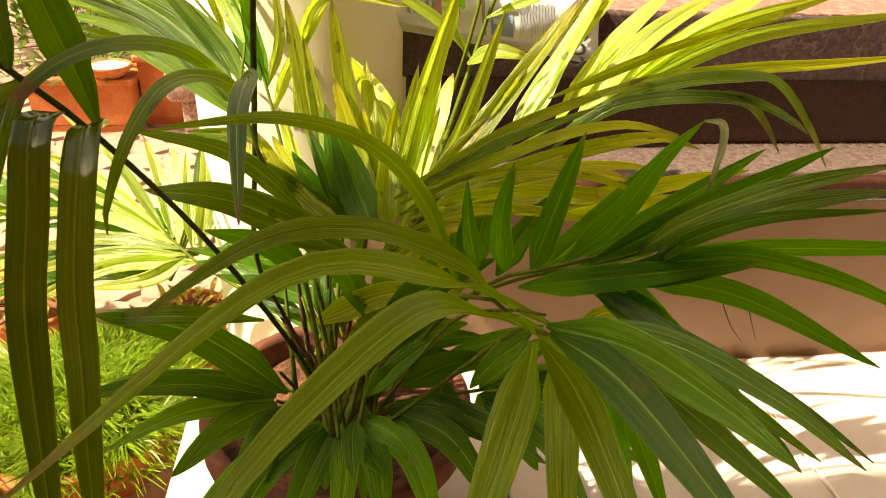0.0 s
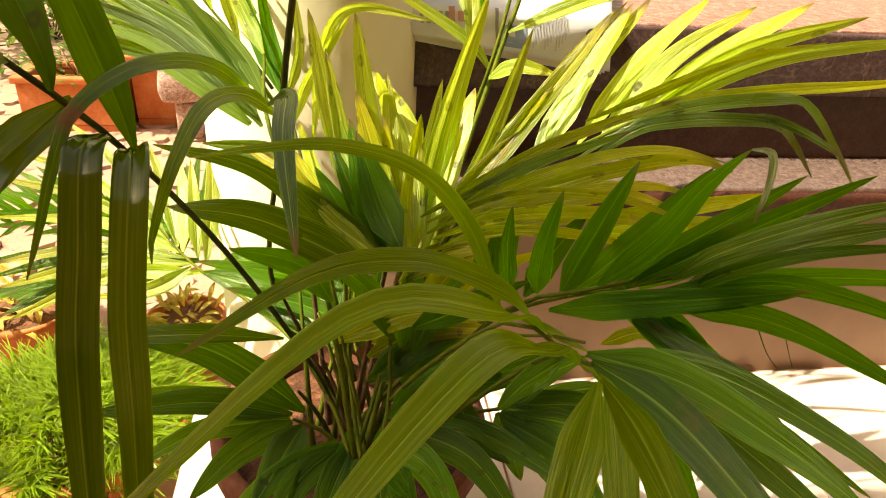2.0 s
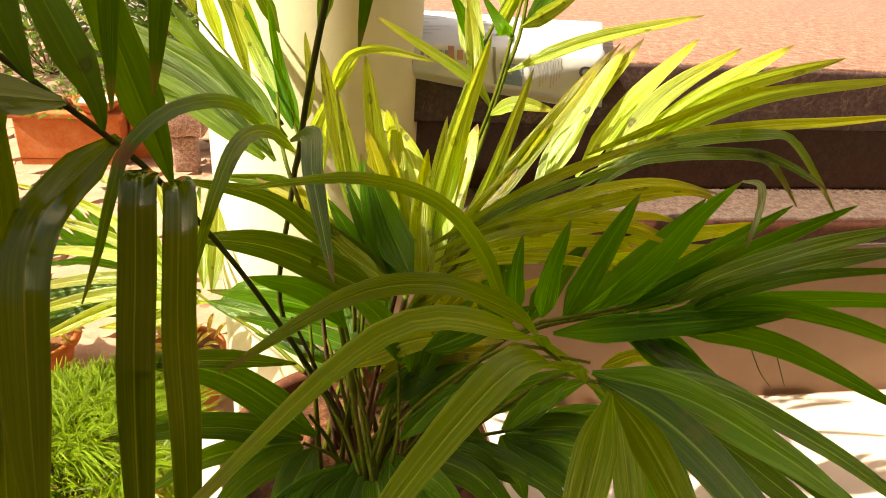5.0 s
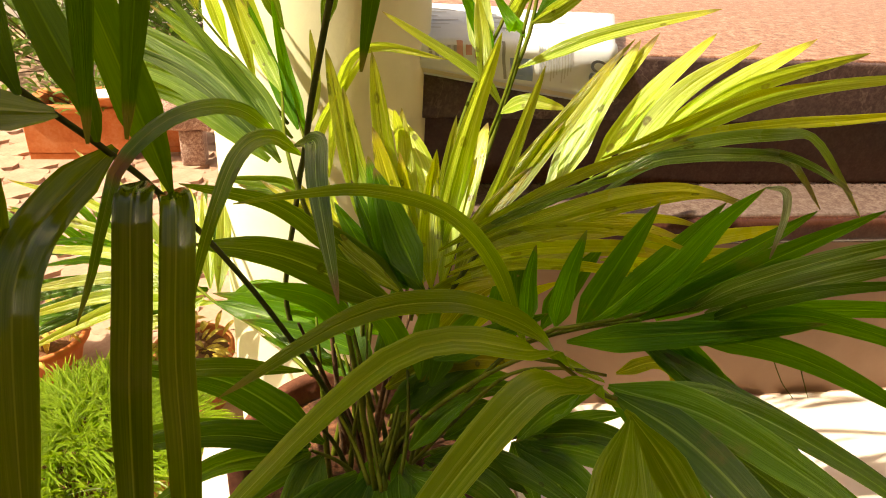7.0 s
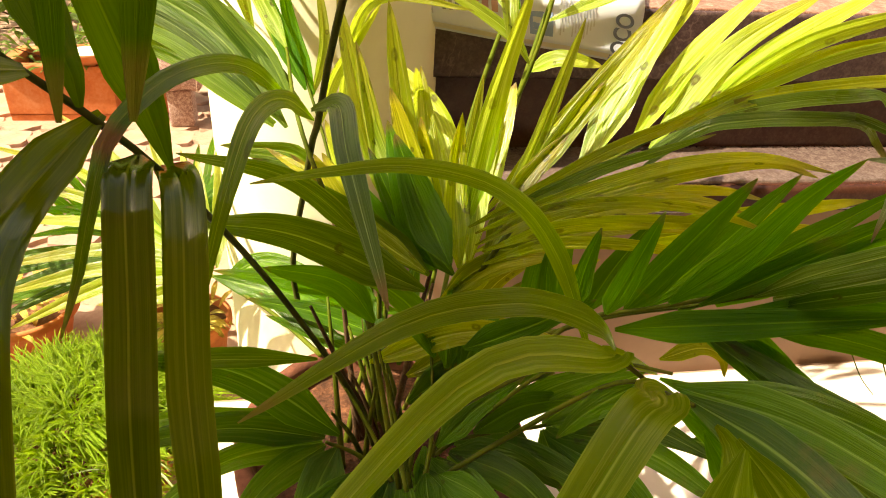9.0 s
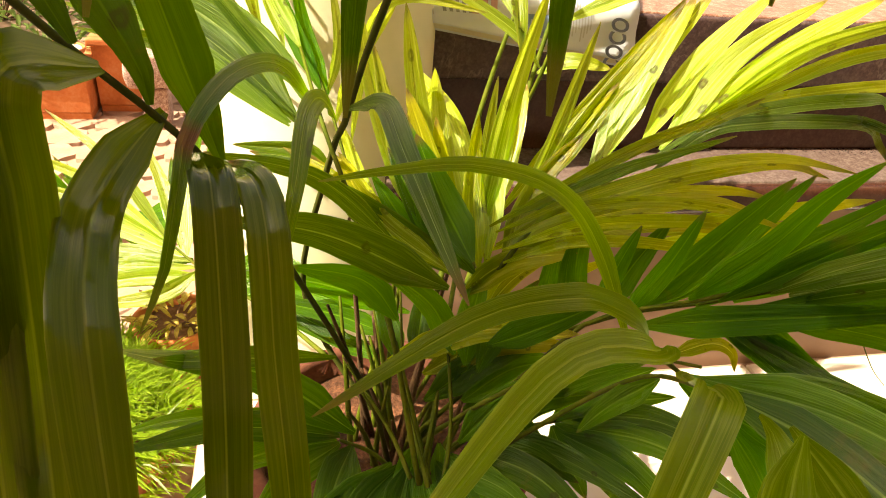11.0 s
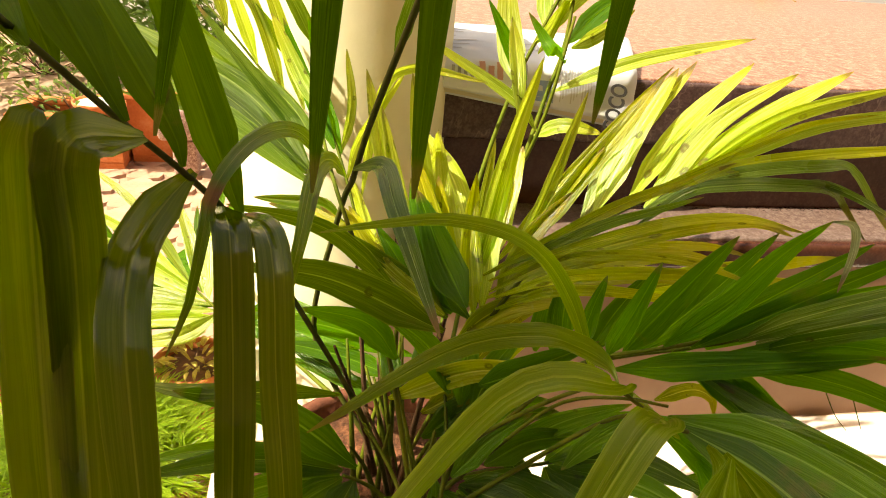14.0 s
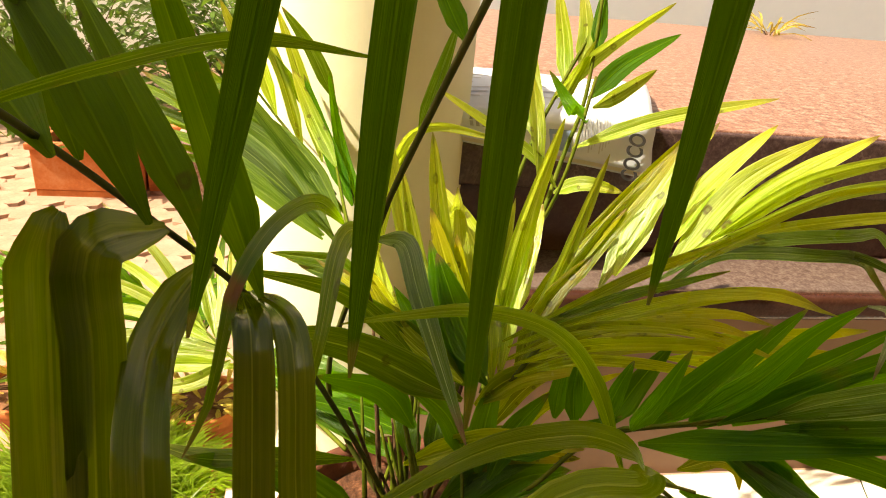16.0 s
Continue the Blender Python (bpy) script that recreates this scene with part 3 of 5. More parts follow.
stalk(f, 0.0022, (0.085, 0.500, 0.150), (0.014, 0.533, 0.286), (0.030, 0.460, 0.450), (0.039, 0.417, 0.502), (0.047, 0.380, 0.554), (0.066, 0.291, 0.655), (0.085, 0.200, 0.755))
leaflet(f, "g", 0.0082, (0.066, 0.290, 0.655), (0.060, 0.305, 0.668), (0.050, 0.330, 0.690))
leaflet(f, "p", 0.0070, (0.055, 0.340, 0.600), (0.062, 0.335, 0.630), (0.069, 0.330, 0.660))

f = frond("arching_front")
leaflet(f, "m", 0.0078, (0.160, 0.243, 0.455), (0.141, 0.257, 0.502), (0.113, 0.252, 0.535), (0.076, 0.247, 0.549), (0.041, 0.244, 0.548), (0.016, 0.244, 0.544))
leaflet(f, "m", 0.0112, (0.180, 0.258, 0.445), (0.162, 0.243, 0.471), (0.136, 0.227, 0.494), (0.105, 0.204, 0.516), (0.066, 0.195, 0.515), (0.011, 0.191, 0.480))
leaflet(f, "m", 0.0140, (0.238, 0.306, 0.383), (0.184, 0.262, 0.438), (0.144, 0.200, 0.492), (0.081, 0.160, 0.521), (-0.001, 0.091, 0.486))
leaflet(f, "m", 0.0178, (0.231, 0.262, 0.399), (0.190, 0.229, 0.444), (0.160, 0.182, 0.485), (0.126, 0.143, 0.515), (0.078, 0.094, 0.503), (0.050, 0.060, 0.480))
stalk(f, 0.0017, (0.089, 0.459, 0.147), (0.122, 0.340, 0.330), (0.165, 0.262, 0.440), (0.190, 0.240, 0.440))

f = frond("front_right")
leaflet(f, "r", 0.0147, (0.213, 0.244, 0.425), (0.243, 0.192, 0.437), (0.262, 0.125, 0.445), (0.267, 0.091, 0.450))
leaflet(f, "g", 0.0172, (0.236, 0.297, 0.380), (0.267, 0.250, 0.367), (0.271, 0.173, 0.345))
leaflet(f, "r", 0.0187, (0.211, 0.248, 0.428), (0.236, 0.197, 0.451), (0.252, 0.141, 0.464), (0.263, 0.103, 0.467))
leaflet(f, "r", 0.0201, (0.210, 0.238, 0.431), (0.228, 0.173, 0.445), (0.251, 0.077, 0.438))
leaflet(f, "m", 0.0137, (0.180, 0.164, 0.483), (0.194, 0.139, 0.466), (0.203, 0.071, 0.442))
leaflet(f, "m", 0.0137, (0.191, 0.189, 0.463), (0.196, 0.182, 0.457), (0.190, 0.150, 0.446), (0.177, 0.090, 0.416))
leaflet(f, "m", 0.0160, (0.173, 0.152, 0.492), (0.164, 0.137, 0.468), (0.133, 0.083, 0.433))
leaflet(f, "r", 0.0121, (0.218, 0.261, 0.417), (0.264, 0.217, 0.439), (0.297, 0.162, 0.444), (0.308, 0.118, 0.446))
leaflet(f, "r", 0.0099, (0.247, 0.316, 0.420), (0.283, 0.262, 0.416), (0.303, 0.221, 0.421), (0.322, 0.177, 0.425), (0.331, 0.136, 0.429))
leaflet(f, "r", 0.0081, (0.283, 0.243, 0.408), (0.307, 0.205, 0.407), (0.330, 0.160, 0.404))
leaflet(f, "g", 0.0106, (0.297, 0.234, 0.395), (0.320, 0.193, 0.393), (0.327, 0.165, 0.391))
leaflet(f, "g", 0.0160, (0.242, 0.271, 0.386), (0.275, 0.225, 0.380), (0.291, 0.160, 0.366))
leaflet(f, "g", 0.0163, (0.247, 0.262, 0.380), (0.254, 0.228, 0.365), (0.249, 0.174, 0.344))
leaflet(f, "f", 0.0147, (0.217, 0.291, 0.390), (0.197, 0.304, 0.357), (0.184, 0.312, 0.327))
leaflet(f, "g", 0.0110, (0.252, 0.323, 0.363), (0.274, 0.280, 0.379), (0.291, 0.243, 0.400), (0.305, 0.207, 0.420))
leaflet(f, "g", 0.0097, (0.260, 0.309, 0.414), (0.275, 0.273, 0.409), (0.290, 0.228, 0.400))
leaflet(f, "g", 0.0096, (0.275, 0.297, 0.421), (0.295, 0.264, 0.411), (0.315, 0.210, 0.404))
stalk(f, 0.0017, (0.105, 0.353, 0.238), (0.162, 0.335, 0.308), (0.206, 0.296, 0.387), (0.201, 0.218, 0.445))

f = frond("dark_right")
leaflet(f, "g", 0.0097, (0.185, 0.324, 0.421), (0.171, 0.290, 0.471), (0.164, 0.267, 0.509))
leaflet(f, "g", 0.0121, (0.200, 0.314, 0.424), (0.184, 0.267, 0.487), (0.184, 0.252, 0.525))
leaflet(f, "g", 0.0156, (0.229, 0.346, 0.401), (0.221, 0.288, 0.482), (0.215, 0.243, 0.544))
leaflet(f, "g", 0.0113, (0.183, 0.359, 0.391), (0.183, 0.371, 0.414), (0.187, 0.380, 0.439))
leaflet(f, "g", 0.0131, (0.257, 0.313, 0.428), (0.312, 0.296, 0.475), (0.376, 0.280, 0.521))
leaflet(f, "g", 0.0100, (0.269, 0.304, 0.427), (0.326, 0.267, 0.463), (0.381, 0.224, 0.487), (0.418, 0.198, 0.498))
leaflet(f, "g", 0.0117, (0.263, 0.307, 0.424), (0.315, 0.263, 0.462), (0.344, 0.230, 0.472), (0.368, 0.200, 0.472), (0.388, 0.172, 0.466))
leaflet(f, "g", 0.0140, (0.275, 0.300, 0.427), (0.317, 0.241, 0.449), (0.354, 0.174, 0.450))
leaflet(f, "g", 0.0212, (0.265, 0.305, 0.423), (0.289, 0.278, 0.408), (0.312, 0.243, 0.389))
leaflet(f, "g", 0.0102, (0.250, 0.317, 0.411), (0.286, 0.280, 0.436), (0.319, 0.240, 0.468))
leaflet(f, "g", 0.0150, (0.243, 0.322, 0.424), (0.265, 0.300, 0.470), (0.278, 0.285, 0.512), (0.288, 0.270, 0.540))
leaflet(f, "q", 0.0034, (0.288, 0.270, 0.540), (0.294, 0.262, 0.541), (0.293, 0.255, 0.530), (0.287, 0.249, 0.508))
leaflet(f, "p", 0.0115, (0.285, 0.307, 0.437), (0.290, 0.267, 0.480), (0.316, 0.231, 0.519), (0.372, 0.228, 0.533))
leaflet(f, "p", 0.0115, (0.296, 0.304, 0.437), (0.288, 0.251, 0.483), (0.318, 0.222, 0.515), (0.381, 0.231, 0.517))
leaflet(f, "f", 0.0075, (0.295, 0.300, 0.434), (0.277, 0.237, 0.487), (0.289, 0.200, 0.519), (0.339, 0.188, 0.528))
stalk(f, 0.0018, (0.102, 0.555, 0.052), (0.142, 0.357, 0.322), (0.196, 0.351, 0.388), (0.242, 0.324, 0.420), (0.293, 0.299, 0.450), (0.353, 0.265, 0.485))

f = frond("bright_right")
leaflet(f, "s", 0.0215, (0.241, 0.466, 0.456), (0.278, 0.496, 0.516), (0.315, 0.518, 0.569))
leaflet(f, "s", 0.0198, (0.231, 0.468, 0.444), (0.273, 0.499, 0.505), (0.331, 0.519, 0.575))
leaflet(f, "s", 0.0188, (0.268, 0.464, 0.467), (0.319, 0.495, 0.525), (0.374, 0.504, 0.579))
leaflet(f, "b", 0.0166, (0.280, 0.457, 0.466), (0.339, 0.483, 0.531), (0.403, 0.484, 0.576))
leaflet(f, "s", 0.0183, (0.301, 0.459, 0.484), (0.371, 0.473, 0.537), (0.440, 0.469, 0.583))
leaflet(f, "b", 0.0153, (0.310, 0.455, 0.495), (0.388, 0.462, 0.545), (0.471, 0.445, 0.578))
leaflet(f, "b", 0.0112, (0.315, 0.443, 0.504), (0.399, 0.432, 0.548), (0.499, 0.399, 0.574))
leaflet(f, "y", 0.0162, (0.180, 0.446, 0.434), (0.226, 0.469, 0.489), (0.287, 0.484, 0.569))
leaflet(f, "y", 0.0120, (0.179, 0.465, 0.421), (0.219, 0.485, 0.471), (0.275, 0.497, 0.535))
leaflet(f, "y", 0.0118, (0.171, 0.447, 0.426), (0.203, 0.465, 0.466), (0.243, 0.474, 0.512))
leaflet(f, "o", 0.0100, (0.244, 0.364, 0.517), (0.317, 0.407, 0.521), (0.396, 0.425, 0.526), (0.480, 0.444, 0.526), (0.567, 0.452, 0.532))
leaflet(f, "y", 0.0060, (0.226, 0.348, 0.527), (0.272, 0.360, 0.542), (0.316, 0.375, 0.554), (0.357, 0.388, 0.562), (0.384, 0.366, 0.575))
leaflet(f, "e", 0.0085, (0.255, 0.430, 0.468), (0.298, 0.430, 0.497), (0.322, 0.394, 0.523), (0.365, 0.380, 0.533), (0.421, 0.413, 0.519), (0.457, 0.412, 0.484), (0.441, 0.362, 0.473))
leaflet(f, "e", 0.0092, (0.255, 0.420, 0.465), (0.296, 0.426, 0.493), (0.313, 0.399, 0.510), (0.332, 0.373, 0.521), (0.369, 0.371, 0.519), (0.395, 0.379, 0.501), (0.393, 0.350, 0.489))
leaflet(f, "e", 0.0055, (0.335, 0.378, 0.520), (0.363, 0.372, 0.522), (0.386, 0.367, 0.516), (0.395, 0.348, 0.512), (0.389, 0.323, 0.513))
leaflet(f, "y", 0.0084, (0.135, 0.402, 0.434), (0.173, 0.391, 0.465), (0.216, 0.389, 0.493), (0.261, 0.394, 0.510), (0.315, 0.405, 0.525))
leaflet(f, "y", 0.0077, (0.139, 0.399, 0.431), (0.177, 0.383, 0.460), (0.211, 0.362, 0.486), (0.238, 0.338, 0.508), (0.262, 0.309, 0.524), (0.279, 0.276, 0.530))
leaflet(f, "a", 0.0074, (0.155, 0.401, 0.444), (0.182, 0.384, 0.469), (0.206, 0.369, 0.491), (0.232, 0.355, 0.508), (0.256, 0.343, 0.523))
leaflet(f, "y", 0.0086, (0.139, 0.395, 0.424), (0.179, 0.379, 0.457), (0.217, 0.356, 0.475), (0.253, 0.329, 0.483), (0.283, 0.302, 0.481))
leaflet(f, "y", 0.0090, (0.143, 0.392, 0.421), (0.185, 0.377, 0.446), (0.233, 0.363, 0.457), (0.279, 0.357, 0.457), (0.335, 0.353, 0.446))
leaflet(f, "y", 0.0082, (0.143, 0.387, 0.414), (0.176, 0.372, 0.437), (0.210, 0.356, 0.447), (0.245, 0.344, 0.448), (0.282, 0.336, 0.443))
leaflet(f, "y", 0.0119, (0.158, 0.455, 0.414), (0.200, 0.488, 0.446), (0.240, 0.509, 0.485), (0.276, 0.519, 0.526), (0.309, 0.516, 0.570))
stalk(f, 0.0021, (0.096, 0.560, 0.056), (0.148, 0.403, 0.401), (0.224, 0.442, 0.451), (0.333, 0.444, 0.511))

f = frond("new_upright")
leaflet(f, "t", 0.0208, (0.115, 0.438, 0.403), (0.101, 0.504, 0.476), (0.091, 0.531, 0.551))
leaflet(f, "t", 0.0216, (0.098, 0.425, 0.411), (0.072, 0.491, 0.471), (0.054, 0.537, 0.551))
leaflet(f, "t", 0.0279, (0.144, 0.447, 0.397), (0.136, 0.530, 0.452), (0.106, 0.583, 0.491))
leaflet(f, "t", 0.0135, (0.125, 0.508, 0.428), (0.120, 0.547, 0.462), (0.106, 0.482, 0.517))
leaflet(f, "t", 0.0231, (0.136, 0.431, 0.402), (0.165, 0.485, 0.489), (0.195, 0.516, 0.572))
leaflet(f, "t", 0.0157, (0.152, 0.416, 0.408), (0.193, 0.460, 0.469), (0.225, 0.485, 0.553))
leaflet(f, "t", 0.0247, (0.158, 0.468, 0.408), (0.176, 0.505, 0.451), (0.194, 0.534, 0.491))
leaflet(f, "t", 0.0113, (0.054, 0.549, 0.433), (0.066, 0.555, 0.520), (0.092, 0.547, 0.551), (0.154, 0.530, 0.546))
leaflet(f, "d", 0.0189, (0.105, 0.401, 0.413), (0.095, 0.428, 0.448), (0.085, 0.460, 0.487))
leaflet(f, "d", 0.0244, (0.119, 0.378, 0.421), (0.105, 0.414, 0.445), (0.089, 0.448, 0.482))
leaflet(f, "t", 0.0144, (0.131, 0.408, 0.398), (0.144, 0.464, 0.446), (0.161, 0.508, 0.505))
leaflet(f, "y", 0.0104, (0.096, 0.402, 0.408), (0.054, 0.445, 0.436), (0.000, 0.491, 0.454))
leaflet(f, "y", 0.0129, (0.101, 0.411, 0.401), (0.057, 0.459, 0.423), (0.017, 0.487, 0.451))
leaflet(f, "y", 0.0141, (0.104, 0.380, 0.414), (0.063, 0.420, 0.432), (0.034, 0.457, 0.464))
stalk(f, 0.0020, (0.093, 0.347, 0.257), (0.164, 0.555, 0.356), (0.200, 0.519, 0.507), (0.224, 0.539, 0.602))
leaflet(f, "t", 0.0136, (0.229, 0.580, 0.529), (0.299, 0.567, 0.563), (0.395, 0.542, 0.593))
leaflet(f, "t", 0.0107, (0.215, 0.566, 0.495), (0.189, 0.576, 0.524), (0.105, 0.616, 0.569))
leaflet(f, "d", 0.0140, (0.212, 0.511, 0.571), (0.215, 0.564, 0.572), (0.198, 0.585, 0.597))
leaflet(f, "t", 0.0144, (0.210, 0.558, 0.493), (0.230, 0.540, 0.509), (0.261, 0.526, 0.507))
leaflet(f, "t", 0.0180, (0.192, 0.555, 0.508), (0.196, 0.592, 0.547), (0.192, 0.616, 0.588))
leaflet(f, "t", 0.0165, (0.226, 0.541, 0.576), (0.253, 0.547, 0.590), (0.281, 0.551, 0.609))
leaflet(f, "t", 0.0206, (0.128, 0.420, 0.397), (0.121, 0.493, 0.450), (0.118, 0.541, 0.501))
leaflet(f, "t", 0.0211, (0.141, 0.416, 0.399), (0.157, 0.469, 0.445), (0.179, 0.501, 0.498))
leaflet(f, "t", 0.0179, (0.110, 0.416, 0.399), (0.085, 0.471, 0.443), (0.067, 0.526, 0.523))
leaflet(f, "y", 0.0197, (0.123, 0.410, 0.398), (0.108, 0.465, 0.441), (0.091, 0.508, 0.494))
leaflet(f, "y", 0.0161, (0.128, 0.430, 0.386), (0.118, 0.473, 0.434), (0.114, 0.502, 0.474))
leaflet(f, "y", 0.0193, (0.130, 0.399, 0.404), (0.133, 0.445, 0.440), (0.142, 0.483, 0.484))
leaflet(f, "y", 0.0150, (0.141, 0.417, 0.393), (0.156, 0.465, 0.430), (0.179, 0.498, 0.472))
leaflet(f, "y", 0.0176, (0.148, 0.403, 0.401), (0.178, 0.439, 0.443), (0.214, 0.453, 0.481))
leaflet(f, "d", 0.0186, (0.125, 0.391, 0.404), (0.092, 0.423, 0.431), (0.072, 0.460, 0.467))
leaflet(f, "y", 0.0153, (0.108, 0.397, 0.405), (0.071, 0.428, 0.429), (0.033, 0.462, 0.443))
leaflet(f, "a", 0.0168, (0.108, 0.387, 0.407), (0.075, 0.415, 0.426), (0.023, 0.437, 0.458))
leaflet(f, "g", 0.0183, (0.113, 0.395, 0.406), (0.084, 0.413, 0.426), (0.059, 0.449, 0.453))

f = frond("left_arching")
leaflet(f, "k", 0.0233, (0.014, 0.520, 0.458), (-0.046, 0.600, 0.510), (-0.169, 0.688, 0.554))
leaflet(f, "k", 0.0159, (0.009, 0.545, 0.453), (-0.061, 0.617, 0.508), (-0.191, 0.708, 0.544))
leaflet(f, "k", 0.0111, (0.009, 0.522, 0.467), (-0.076, 0.602, 0.514), (-0.190, 0.673, 0.536))
leaflet(f, "k", 0.0091, (0.006, 0.536, 0.459), (-0.081, 0.615, 0.506), (-0.198, 0.692, 0.524))
leaflet(f, "k", 0.0110, (0.006, 0.522, 0.461), (-0.079, 0.594, 0.504), (-0.182, 0.656, 0.515))
leaflet(f, "k", 0.0091, (0.004, 0.532, 0.456), (-0.082, 0.606, 0.493), (-0.161, 0.642, 0.503))
leaflet(f, "k", 0.0098, (0.005, 0.512, 0.462), (-0.076, 0.574, 0.496), (-0.165, 0.628, 0.501))
leaflet(f, "k", 0.0104, (0.011, 0.533, 0.459), (-0.058, 0.610, 0.497), (-0.128, 0.657, 0.516))
leaflet(f, "k", 0.0121, (0.023, 0.520, 0.470), (-0.017, 0.596, 0.510), (-0.115, 0.685, 0.557))
leaflet(f, "x", 0.0085, (0.023, 0.479, 0.488), (0.004, 0.384, 0.544), (-0.013, 0.301, 0.567), (-0.025, 0.241, 0.566), (-0.028, 0.216, 0.552), (-0.032, 0.204, 0.534), (-0.043, 0.206, 0.508))
leaflet(f, "a", 0.0104, (0.036, 0.452, 0.490), (0.023, 0.372, 0.531), (0.014, 0.299, 0.549), (0.008, 0.244, 0.541), (0.001, 0.222, 0.518), (-0.001, 0.222, 0.505))
leaflet(f, "p", 0.0106, (0.036, 0.365, 0.528), (0.042, 0.352, 0.535), (0.050, 0.321, 0.546), (0.052, 0.266, 0.544), (0.061, 0.187, 0.527))
leaflet(f, "a", 0.0119, (0.071, 0.395, 0.426), (0.021, 0.409, 0.467), (-0.045, 0.412, 0.484))
leaflet(f, "a", 0.0236, (0.102, 0.367, 0.409), (0.026, 0.380, 0.444), (-0.036, 0.390, 0.449))
leaflet(f, "g", 0.0127, (0.029, 0.540, 0.481), (0.005, 0.584, 0.526), (-0.015, 0.617, 0.574))
leaflet(f, "g", 0.0118, (0.035, 0.539, 0.478), (0.019, 0.581, 0.517), (0.006, 0.614, 0.579))
leaflet(f, "b", 0.0118, (0.015, 0.563, 0.507), (-0.005, 0.593, 0.539), (-0.025, 0.617, 0.578))
stalk(f, 0.0017, (0.086, 0.331, 0.269), (0.064, 0.399, 0.385), (0.028, 0.443, 0.485), (0.015, 0.563, 0.507))

f = frond("low_right")
leaflet(f, "f", 0.0205, (0.132, 0.381, 0.246), (0.172, 0.351, 0.267), (0.204, 0.325, 0.260))
leaflet(f, "f", 0.0204, (0.130, 0.379, 0.243), (0.144, 0.343, 0.245), (0.156, 0.289, 0.260))
leaflet(f, "f", 0.0157, (0.166, 0.392, 0.276), (0.185, 0.365, 0.258), (0.202, 0.342, 0.245))
leaflet(f, "f", 0.0239, (0.212, 0.401, 0.247), (0.243, 0.396, 0.282), (0.270, 0.368, 0.327))
leaflet(f, "f", 0.0264, (0.214, 0.398, 0.245), (0.235, 0.365, 0.241), (0.243, 0.309, 0.242))
leaflet(f, "f", 0.0210, (0.211, 0.398, 0.244), (0.216, 0.372, 0.235), (0.218, 0.332, 0.232))
leaflet(f, "f", 0.0202, (0.222, 0.399, 0.252), (0.272, 0.361, 0.282), (0.308, 0.311, 0.293))
leaflet(f, "f", 0.0199, (0.244, 0.403, 0.245), (0.272, 0.386, 0.275), (0.293, 0.365, 0.298))
leaflet(f, "f", 0.0224, (0.219, 0.417, 0.235), (0.242, 0.370, 0.247), (0.254, 0.314, 0.259))
leaflet(f, "f", 0.0131, (0.260, 0.391, 0.249), (0.294, 0.355, 0.269), (0.321, 0.305, 0.291))
leaflet(f, "f", 0.0172, (0.317, 0.358, 0.263), (0.338, 0.335, 0.268), (0.346, 0.314, 0.260))
leaflet(f, "o", 0.0104, (0.278, 0.368, 0.339), (0.300, 0.357, 0.357), (0.310, 0.346, 0.357), (0.311, 0.338, 0.346))
leaflet(f, "d", 0.0216, (0.128, 0.387, 0.320), (0.158, 0.385, 0.354), (0.195, 0.380, 0.375))
leaflet(f, "d", 0.0221, (0.119, 0.385, 0.311), (0.141, 0.392, 0.334), (0.185, 0.367, 0.365))
leaflet(f, "d", 0.0237, (0.123, 0.375, 0.302), (0.158, 0.379, 0.326), (0.190, 0.364, 0.346))
leaflet(f, "y", 0.0244, (0.098, 0.402, 0.307), (0.140, 0.387, 0.345), (0.190, 0.353, 0.367))
leaflet(f, "y", 0.0183, (0.102, 0.421, 0.307), (0.146, 0.412, 0.332), (0.182, 0.384, 0.356))
leaflet(f, "y", 0.0175, (0.107, 0.415, 0.329), (0.145, 0.392, 0.355), (0.185, 0.371, 0.373))
stalk(f, 0.0018, (0.096, 0.373, 0.224), (0.137, 0.399, 0.236), (0.211, 0.400, 0.246), (0.235, 0.395, 0.258), (0.264, 0.388, 0.252))

f = frond("centre_fill")
leaflet(f, "d", 0.0187, (0.104, 0.500, 0.292), (0.024, 0.531, 0.306), (-0.059, 0.547, 0.314))
leaflet(f, "d", 0.0178, (0.090, 0.489, 0.275), (0.035, 0.518, 0.283), (-0.032, 0.537, 0.289))
leaflet(f, "f", 0.0156, (0.082, 0.492, 0.246), (0.034, 0.522, 0.254), (-0.017, 0.546, 0.263))
leaflet(f, "f", 0.0161, (0.052, 0.505, 0.263), (0.010, 0.536, 0.268), (-0.023, 0.565, 0.276))
leaflet(f, "d", 0.0178, (0.058, 0.514, 0.276), (0.032, 0.545, 0.282), (-0.012, 0.570, 0.283))
leaflet(f, "d", 0.0168, (0.066, 0.530, 0.254), (0.033, 0.568, 0.256), (-0.021, 0.596, 0.250))
leaflet(f, "d", 0.0189, (0.122, 0.375, 0.336), (0.127, 0.393, 0.366), (0.141, 0.416, 0.399))
leaflet(f, "d", 0.0162, (0.130, 0.370, 0.333), (0.147, 0.384, 0.366), (0.173, 0.390, 0.397))
leaflet(f, "d", 0.0176, (0.113, 0.375, 0.347), (0.096, 0.389, 0.381), (0.055, 0.393, 0.414))
leaflet(f, "g", 0.0176, (0.071, 0.372, 0.382), (0.048, 0.381, 0.407), (0.003, 0.375, 0.425))
leaflet(f, "d", 0.0163, (0.110, 0.330, 0.308), (0.136, 0.340, 0.331), (0.168, 0.342, 0.354))
leaflet(f, "g", 0.0173, (0.127, 0.350, 0.374), (0.162, 0.331, 0.406), (0.198, 0.325, 0.427))
leaflet(f, "d", 0.0199, (0.138, 0.344, 0.304), (0.175, 0.359, 0.311), (0.221, 0.362, 0.312))
leaflet(f, "f", 0.0154, (0.102, 0.321, 0.294), (0.101, 0.296, 0.297), (0.101, 0.257, 0.305))
